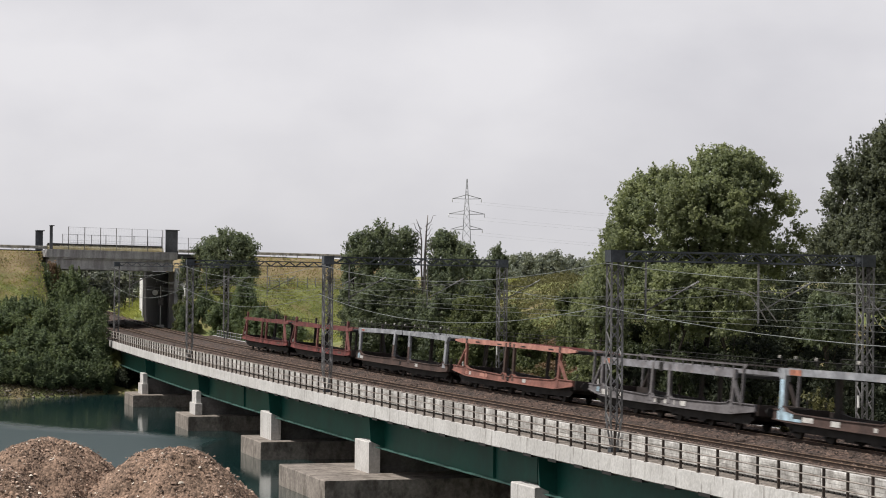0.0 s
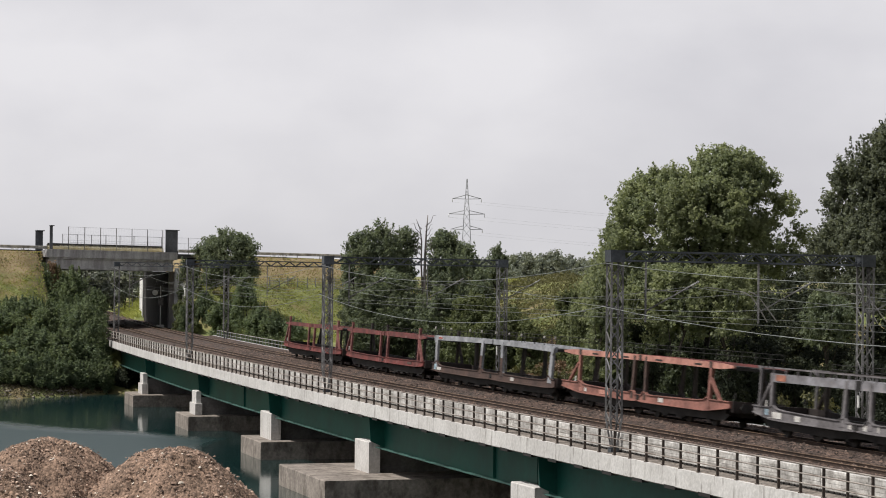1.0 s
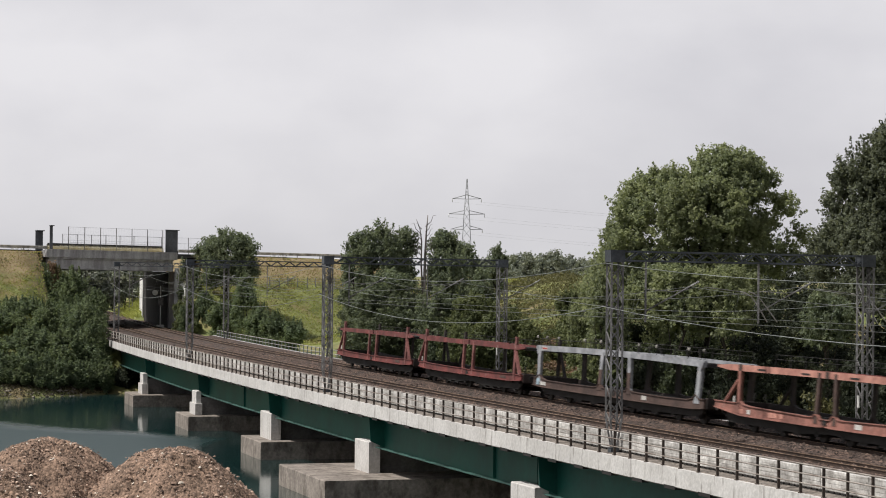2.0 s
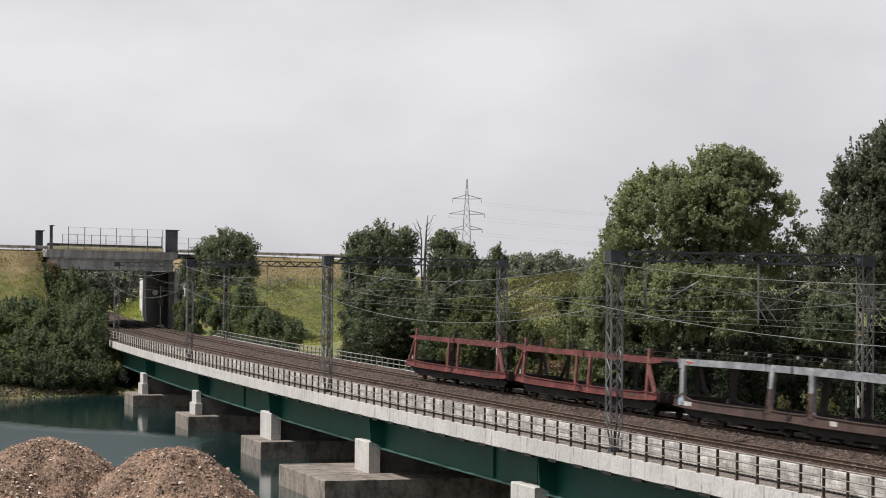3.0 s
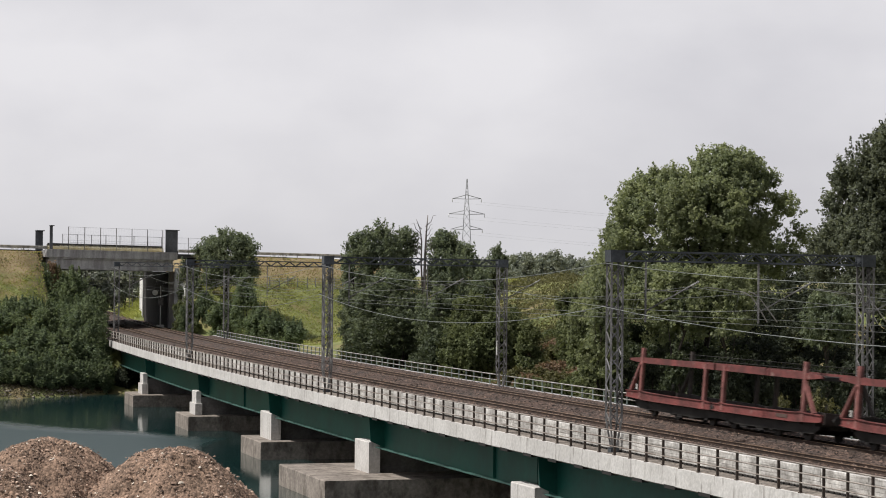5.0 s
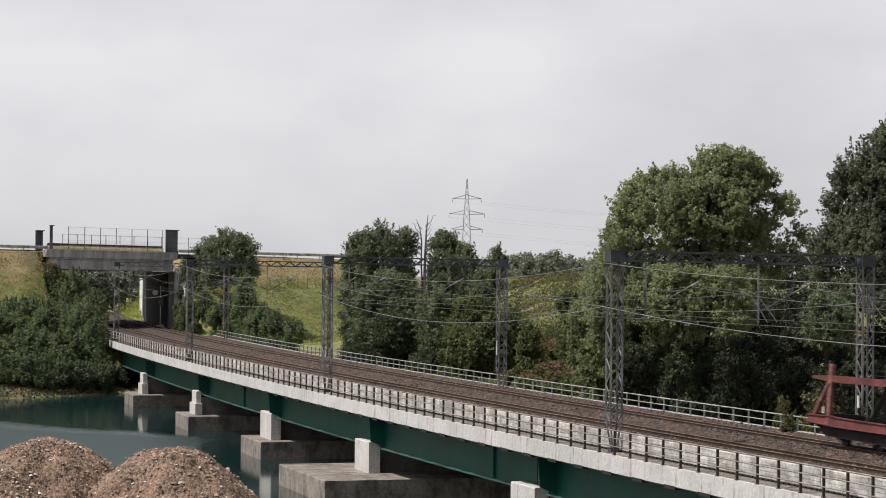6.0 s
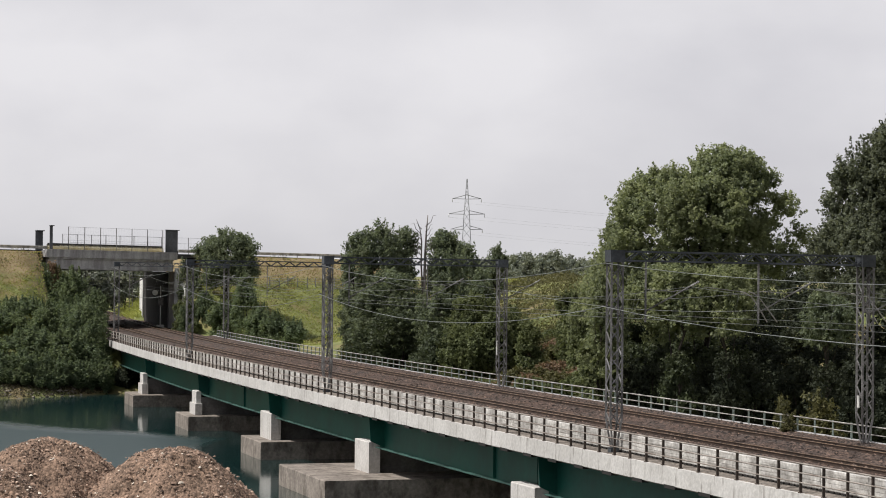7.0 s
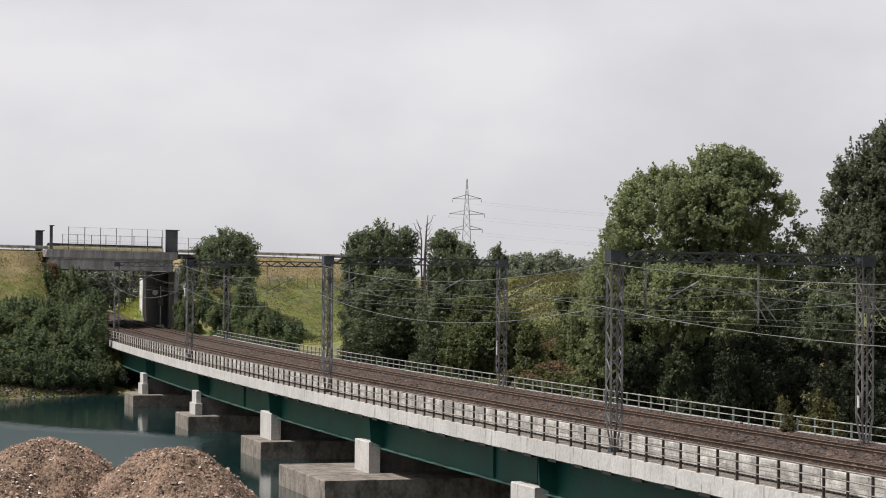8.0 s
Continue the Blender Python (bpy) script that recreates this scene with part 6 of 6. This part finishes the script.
for k in range(130):
    d = rs.uniform(150, 212)
    px = rs.uniform(885, 1085) if k % 4 else rs.uniform(560, 640)
    x, y = at_dir(px, d)
    s_, n_ = along(x, y)
    k_, d_ = road_coords(x, y)
    if n_ < 16.5 or d_ > -14:
        continue
    kind = ("bush", "scrub", "bramble", "scrub", "bush")[int(3.2 + 2.4 * float(waves(np.array(x), np.array(y), 16, 21)) + rs.uniform(-0.8, 0.8)) % 5]
    ground_y = 480 + 0.00915 * px + (EYE - float(terrain(np.array(x), np.array(y)))) / d * 4000
    plant("low_shrub", kind, px, d, rs.uniform(36, 72), ground_y - rs.uniform(1.0, 2.3) / d * 4000, LOW_KINDS[kind], "shrub", "low shrubs on the bank")

# willows and bushes on the lake's far shore
SHORE = [(132, 276, 88, 470), (78, 284, 76, 466), (172, 272, 46, 510), (40, 270, 100, 522), (-5, 264, 110, 540), (92, 264, 100, 530), (146, 262, 84, 524), (172, 258, 54, 552), (122, 256, 90, 572), (62, 258, 100, 575), (10, 256, 100, 590), (165, 256, 60, 600), (-45, 262, 110, 560), (95, 256, 84, 612), (35, 254, 84, 622), (140, 256, 76, 622), (188, 254, 40, 636), (14, 248, 70, 620), (50, 248, 70, 612), (84, 249, 66, 622), (112, 250, 60, 630), (140, 251, 56, 632), (166, 252, 50, 636), (-16, 247, 70, 616), (68, 247, 56, 640), (30, 246, 60, 644), (0, 245, 56, 640), (98, 248, 50, 646), (126, 250, 46, 648), (152, 251, 44, 650), (182, 252, 40, 652), (-34, 246, 60, 640), (60, 290, 70, 490), (105, 292, 60, 478)]
for px, d, wd, top in SHORE:
    plant("willow_bush", "willow", px, d, wd, top, "dense grey-green willow bush on the lake shore", "shrub", "willows on the shore")

# a belt of far trees at the horizon, and the trees seen under the overpass
rs = np.random.RandomState(8)
# the haze on these trees is only in their leaf colour
for px, d, wd, top in ((925, 560, 66, 446), (955, 600, 50, 456), (978, 620, 62, 442), (1008, 650, 44, 458), (1035, 640, 50, 462), (900, 640, 50, 452), (1060, 600, 60, 455), (870, 620, 60, 455), (915, 700, 60, 452), (942, 720, 60, 449), (966, 690, 56, 452), (992, 710, 60, 450), (1022, 700, 56, 456), (1048, 720, 60, 458), (890, 730, 60, 456)):
    plant("far_tree", "far", px, d, wd, top, "hazy tree in the belt at the horizon", "tree", "far trees")
for px, d, wd, top in ((200, 420, 70, 462), (150, 400, 90, 460), (240, 430, 60, 460), (120, 410, 70, 462), (170, 440, 80, 460), (222, 400, 60, 468), (185, 405, 60, 470)):
    plant("far_tree", "far", px, d, wd, top, "hazy tree beyond the overpass", "tree", "trees beyond the overpass")
for k in range(16):
    plant("far_tree", "far", rs.uniform(640, 1560), rs.uniform(700, 900), rs.uniform(40, 70), rs.uniform(458, 472), "hazy tree in the belt at the horizon", "tree", "far trees")


# the bare dead tree
def dead_tree():
    x, y = at_dir(748, 206)
    z = float(terrain(np.array(x), np.array(y)))
    ob = root("dead_tree", "bare grey dead tree above the shrubs", "tree", Matrix.Translation((x, y, z)))
    r = random.Random(5)
    bm = bmesh.new()
    tube(bm, [(0, 0, -0.3), (0.1, 0, 5), (0.2, 0.1, 10.5), (0.28, 0, 12.6), (0.42, 0, 14.4)], 0.2, 7, 0.035)
    part("trunk", bm, M_DEADWOOD, ob)
    bm = bmesh.new()
    tube(bm, [(0.05, 0, 6.5), (-0.15, 0, 10.0), (-0.12, 0.05, 12.0), (-0.3, 0, 13.2), (-0.62, 0, 14.0)], 0.11, 6, 0.025)
    part("trunk", bm, M_DEADWOOD, ob)
    for k in range(14):
        z0 = 10.2 + 3.4 * k / 14
        side = (-1, 1)[k % 2]
        ln = r.uniform(0.5, 1.0)
        x0 = 0.22 if side > 0 else -0.12
        bm = bmesh.new()
        tube(bm, [(x0, 0, z0), (x0 + side * ln * 0.55, r.uniform(-0.3, 0.3), z0 + ln * 0.5), (x0 + side * ln * 0.75, r.uniform(-0.3, 0.3), z0 + ln * 1.1), (x0 + side * ln * 1.05, 0, z0 + ln * r.uniform(0.9, 1.4))], 0.042, 5, 0.01)
        part("branch", bm, M_DEADWOOD, ob)


dead_tree()


# ---- scrub and grass over the banks ----
def scatter(name, label, category, material, count, size, height, region, seed, spread=0.35, blade=False):
    rs = np.random.RandomState(seed)
    x0, x1, y0, y1 = region[:4]
    x, y = rs.uniform(x0, x1, count * 3), rs.uniform(y0, y1, count * 3)
    keep = region[4](x, y, rs)
    x, y = x[keep][:count], y[keep][:count]
    n = len(x)
    z = terrain(x, y)
    h = height * (0.35 + 0.65 * (0.5 + 0.5 * waves(x, y, 6, seed))) * rs.uniform(0.2, 1, n) if not blade else np.zeros(n)
    p = np.stack((x, y, z + h), 1)
    if blade:
        a = rs.uniform(0, 6.28, n)
        t = np.stack((np.cos(a), np.sin(a), np.zeros(n)), 1)
        hh = (height * rs.uniform(0.5, 1.3, n))[:, None]
        lean = rs.normal(size=(n, 3)) * 1.1 * np.array((1, 1, 0))
        v = np.stack((p - t * size, p + t * size, p + (np.array((0, 0, 1)) + lean) * hh + t * size * 0.5, p + (np.array((0, 0, 0.9)) + lean) * hh - t * size * 0.6), 1).reshape(-1, 3)
    else:
        nr = rs.normal(size=(n, 3)) * 0.7 + np.array((0, -0.2, 0.7))
        nr /= np.linalg.norm(nr, axis=1)[:, None]
        t = np.cross(nr, rs.normal(size=(n, 3)))
        t /= np.linalg.norm(t, axis=1)[:, None]
        b = np.cross(nr, t)
        s = size * rs.uniform(0.5, 1.4, n)[:, None]
        v = np.stack((p - t * s, p + b * s * 0.5 + nr * s * 0.2, p + t * s, p - b * s * 0.5 + nr * s * 0.2), 1).reshape(-1, 3)
    i = np.arange(n)[:, None] * 4
    f = np.concatenate((i + np.array((0, 1, 2)), i + np.array((0, 2, 3))), 1).reshape(-1, 3)
    tagged(new(name, big_mesh(name, v, f, material)), label, category, kind="stuff")


def on_bank(x, y, rs):
    s, n = along(x, y)
    k, d = road_coords(x, y)
    return (n > 15.5) & (n < 66) & (d < -12) & ((s > 52) | (n > 44)) & (rs.uniform(0, 1, len(x)) < 0.55 + 0.45 * waves(x, y, 9, 2))


def on_bank2(x, y, rs):
    s, n = along(x, y)
    k, d = road_coords(x, y)
    return (n > 17) & (n < 62) & (d < -14) & ((s > 50) | (n > 44)) & (waves(x, y, 14, 17) > -0.1)


def on_bank3(x, y, rs):
    s, n = along(x, y)
    k, d = road_coords(x, y)
    return (n > 15.5) & (n < 62) & (d < -12)


def in_tufts(x, y, rs):
    s, n = along(x, y)
    k, d = road_coords(x, y)
    return (d < -1) & (d > -28) & ((n > 14.5) | (n < -4)) & (terrain(x, y) > 1.0) & (waves(x, y, 7, 31) > 0.35)


def on_slope(x, y, rs):
    s, n = along(x, y)
    k, d = road_coords(x, y)
    return ((d < -7 + 2.5 * waves(x, y, 12, 4)) | (rs.uniform(0, 1, len(x)) < 0.3)) & (d < 0) & (d > -30) & ((n > 14.5) | (n < -4)) & (terrain(x, y) > 1.0)


def on_slope_top(x, y, rs):
    k, d = road_coords(x, y)
    s, n = along(x, y)
    return (d < 0.6) & ((d > -8.5 + 2.5 * waves(x, y, 12, 4)) | (rs.uniform(0, 1, len(x)) < 0.12)) & (d > -26) & ((n > 14.5) | (n < -4))


scatter("bank_scrub", "tangled green scrub over the bank", "scrub", M_LEAF_D, 46000, 0.11, 1.1, (-12, 22, 142, 226, on_bank), 61)
scatter("bramble", "brownish brambles over the bank", "scrub", M_BRAMBLE, 46000, 0.10, 0.9, (-12, 22, 142, 226, on_bank2), 67)
scatter("dry_scrub", "dry yellowish scrub between the brambles", "scrub", M_SCRUB, 38000, 0.10, 0.6, (-12, 22, 142, 226, on_bank3), 63)
scatter("upper_scrub", "low green and brown scrub on top of the bank", "scrub", M_SCRUB, 46000, 0.16, 0.8, (-8, 40, 224, 300, on_bank3), 64)
scatter("slope_tufts", "tufts of taller weeds on the embankment", "grass", M_SCRUB, 26000, 0.10, 0.7, (-62, 12, 258, 325, in_tufts), 69)
scatter("bank_grass", "yellow-green grass on the embankment", "grass", M_GRASS, 60000, 0.06, 0.10, (-62, 12, 258, 325, on_slope), 71, blade=True)
scatter("dry_grass", "dry straw-coloured grass along the road's edge", "grass", M_STRAW, 50000, 0.06, 0.10, (-70, 14, 262, 335, on_slope_top), 73, blade=True)


def on_shore(x, y, rs):
    s, n = along(x, y)
    z = terrain(x, y)
    return (n < -1) & (z > -0.25) & (z < 3.2) & (s > 140)


def in_cutting(x, y, rs):
    s, n = along(x, y)
    return (s > 262) & (n > 9.9) & (n < 26)


scatter("cutting_grass", "bright grass on the slope past the overpass", "grass", M_GRASS, 30000, 0.05, 0.5, (-85, -20, 340, 420, in_cutting), 83, blade=True)
scatter("shore_grass", "rough grass and weeds on the shore", "grass", M_SHORE, 40000, 0.11, 0.3, (-75, -25, 235, 285, on_shore), 79)


def shore_stones():
    rs = np.random.RandomState(19)
    m = 2600
    x, y = rs.uniform(-75, -30, m * 6), rs.uniform(225, 262, m * 6)
    z = terrain(x, y)
    s, n = along(x, y)
    keep = (z > -0.45) & (z < 1.5 * rs.uniform(0, 1, m * 6)) & (n < -4)
    x, y, z = x[keep][:m], y[keep][:m], z[keep][:m]
    m = len(x)
    octa = np.array(((1, 0, 0), (-1, 0, 0), (0, 1, 0), (0, -1, 0), (0, 0, 1), (0, 0, -1)), float)
    of = np.array(((0, 2, 4), (2, 1, 4), (1, 3, 4), (3, 0, 4), (2, 0, 5), (1, 2, 5), (3, 1, 5), (0, 3, 5)))
    sz = 0.05 + 0.22 * rs.uniform(0, 1, m) ** 3
    v = (np.stack((x, y, z), 1)[:, None, :] + octa[None] * sz[:, None, None] * rs.uniform(0.6, 1.3, (m, 6, 1)) * np.array((1.2, 1.0, 0.7))).reshape(-1, 3)
    f = (np.arange(m)[:, None, None] * 6 + of[None]).reshape(-1, 3)
    tagged(new("shore_stones", big_mesh("shore_stones", v, f, M_STONE_PALE)), "pale stones along the waterline", "stones", kind="stuff")


shore_stones()


# ---- gravel heaps on the bank ----
def heap(name, px, d, top, rad, label, material, seed, grow=1.0, squash=1.0):
    cx, cy = at_dir(px, d)
    base = 8.25
    rs = np.random.RandomState(seed)
    n_r, n_a = 84, 250
    r = np.linspace(0, 1, n_r)[:, None]
    a = np.linspace(0, 2 * math.pi, n_a, endpoint=False)[None, :]
    edge = 1 + 0.10 * np.sin(a * 3 + seed) + 0.06 * np.sin(a * 7 + 1.3 * seed)
    x = cx + rad * r * edge * np.cos(a)
    y = cy + rad * squash * r * edge * np.sin(a)
    prof = 1 - r ** 1.7
    z = base + (top - base) * prof + 0.05 * waves(x, y, 1.1, seed) * (1 - r ** 4) + 0.016 * waves(x, y, 0.3, seed + 1) + rs.uniform(-0.021, 0.021, x.shape)
    v = np.stack((x, y, z), -1).reshape(-1, 3)
    i, j = np.meshgrid(np.arange(n_r - 1), np.arange(n_a), indexing="ij")
    j2 = (j + 1) % n_a
    f = np.stack((i * n_a + j, i * n_a + j2, (i + 1) * n_a + j2, (i + 1) * n_a + j), -1).reshape(-1, 4)
    ob = root(name, label, "gravel heap", group="gravel heaps")
    part("gravel", big_mesh("gravel", v, f, material), None, ob)
    # loose pebbles, brown and pale
    octa = np.array(((1, 0, -0.5), (-1, 0, -0.3), (0, 1, -0.4), (0.2, -1, -0.6), (0.35, 0.1, 0.9), (-0.4, 0.2, 0.8)), float)
    of = np.array(((0, 2, 4), (2, 5, 4), (2, 1, 5), (1, 3, 5), (3, 4, 5), (3, 0, 4)))
    for name2, m, small, big, power, stone, text in (("loose_gravel", 9000, 0.006, 0.034, 3.4, M_PEBBLE, "loose brown pebbles and clods"), ("pale_pebble", 420, 0.010, 0.034, 3, M_PEBBLE_PALE, "scattered pale pebbles")):
        pick = rs.choice(len(v), m)
        c = v[pick] + rs.normal(size=(m, 3)) * np.array((0.04, 0.04, 0.004))
        sz = small + big * rs.uniform(0, 1, m) ** power
        stones = octa[None] * sz[:, None, None] * rs.uniform(0.6, 1.4, (m, 6, 1)) * np.array((1.3, 0.9, 0.6))
        th = rs.uniform(0, 6.28, m)
        rot = np.stack((np.cos(th), -np.sin(th), np.sin(th), np.cos(th)), -1).reshape(m, 2, 2)
        stones[:, :, :2] = np.einsum("mij,mkj->mki", rot, stones[:, :, :2])
        pv = (c[:, None, :] + stones - np.array((0, 0, 0.35)) * sz[:, None, None]).reshape(-1, 3)
        pf = (np.arange(m)[:, None, None] * 6 + of[None]).reshape(-1, 3)
        tagged(part(name2, big_mesh(name2, pv, pf, stone), None, ob), text, kind="stuff")


heap("gravel_heap", 82, 41.0, EYE - 3.02, 2.45, "brown heap of dug gravel with loose pebbles", M_GRAVEL, 2)
heap("gravel_heap", 312, 40.0, EYE - 3.10, 2.35, "brown heap of dug gravel with pale pebbles", M_GRAVEL, 5)
heap("gravel_heap", -10, 38.0, EYE - 3.28, 1.7, "lower brown gravel heap in front of the taller ones", M_GRAVEL, 9)


# ---- power line ----
def build_pylon():
    d = 720.0
    x, y = at_dir(825, d)
    zt = EYE + (487.6 - 317) / 4000 * d
    z0 = float(terrain(np.array(x), np.array(y)))
    h = zt - z0
    py = root("power_pylon", "tall grey lattice power pylon with three pairs of arms", "power pylon", Matrix.Translation((x, y, z0)))

    def half(z):
        f = z / h
        return 2.5 * (1 - f / 0.62) + 0.95 * f / 0.62 if f < 0.62 else 0.95 * (1 - (f - 0.62) / 0.38) + 0.08

    levels = [h * f for f in (0, 0.14, 0.27, 0.38, 0.48, 0.56, 0.63, 0.70, 0.77, 0.84, 0.90, 0.95, 1.0)]
    cs = ((-1, -1), (1, -1), (1, 1), (-1, 1))
    for c in cs:
        bm = bmesh.new()
        for a, b in zip(levels, levels[1:]):
            bar(bm, (c[0] * half(a), c[1] * half(a), a), (c[0] * half(b), c[1] * half(b), b), 0.17)
        part("leg", bm, M_PYLON, py)
    bm = bmesh.new()
    for a, b in zip(levels, levels[1:]):
        for i in range(4):
            p, q = cs[i], cs[(i + 1) % 4]
            bar(bm, (p[0] * half(a), p[1] * half(a), a), (q[0] * half(b), q[1] * half(b), b), 0.085)
            bar(bm, (q[0] * half(a), q[1] * half(a), a), (p[0] * half(b), p[1] * half(b), b), 0.085)
    part("bracing", bm, M_PYLON, py)
    tips = []
    for up, wid in ((35, 4.6), (62, 5.7), (89, 5.0)):
        z = h - up / 4000 * d
        for sx in (-1, 1):
            bm = bmesh.new()
            for sy in (-1, 1):
                bar(bm, (sx * half(z) * 0.8, sy * half(z) * 0.8, z + 1.1), (sx * wid, 0, z), 0.16)
                bar(bm, (sx * half(z), sy * half(z), z - 0.1), (sx * wid, 0, z), 0.16)
            part("arm", bm, M_PYLON, py)
            bm = bmesh.new()
            tube(bm, [(sx * wid, 0, z), (sx * wid, 0, z - 1.1)], 0.1, 6)
            part("insulator", bm, M_PORCELAIN, py)
            tips.append(Vector((x + sx * wid, y, z0 + z - 1.1)))
    for p in tips:
        wire("power_line", p, p + Vector((330, -60, -5)), 7, 0.015, "thin high-voltage line hung from the pylon")


build_pylon()

motions()
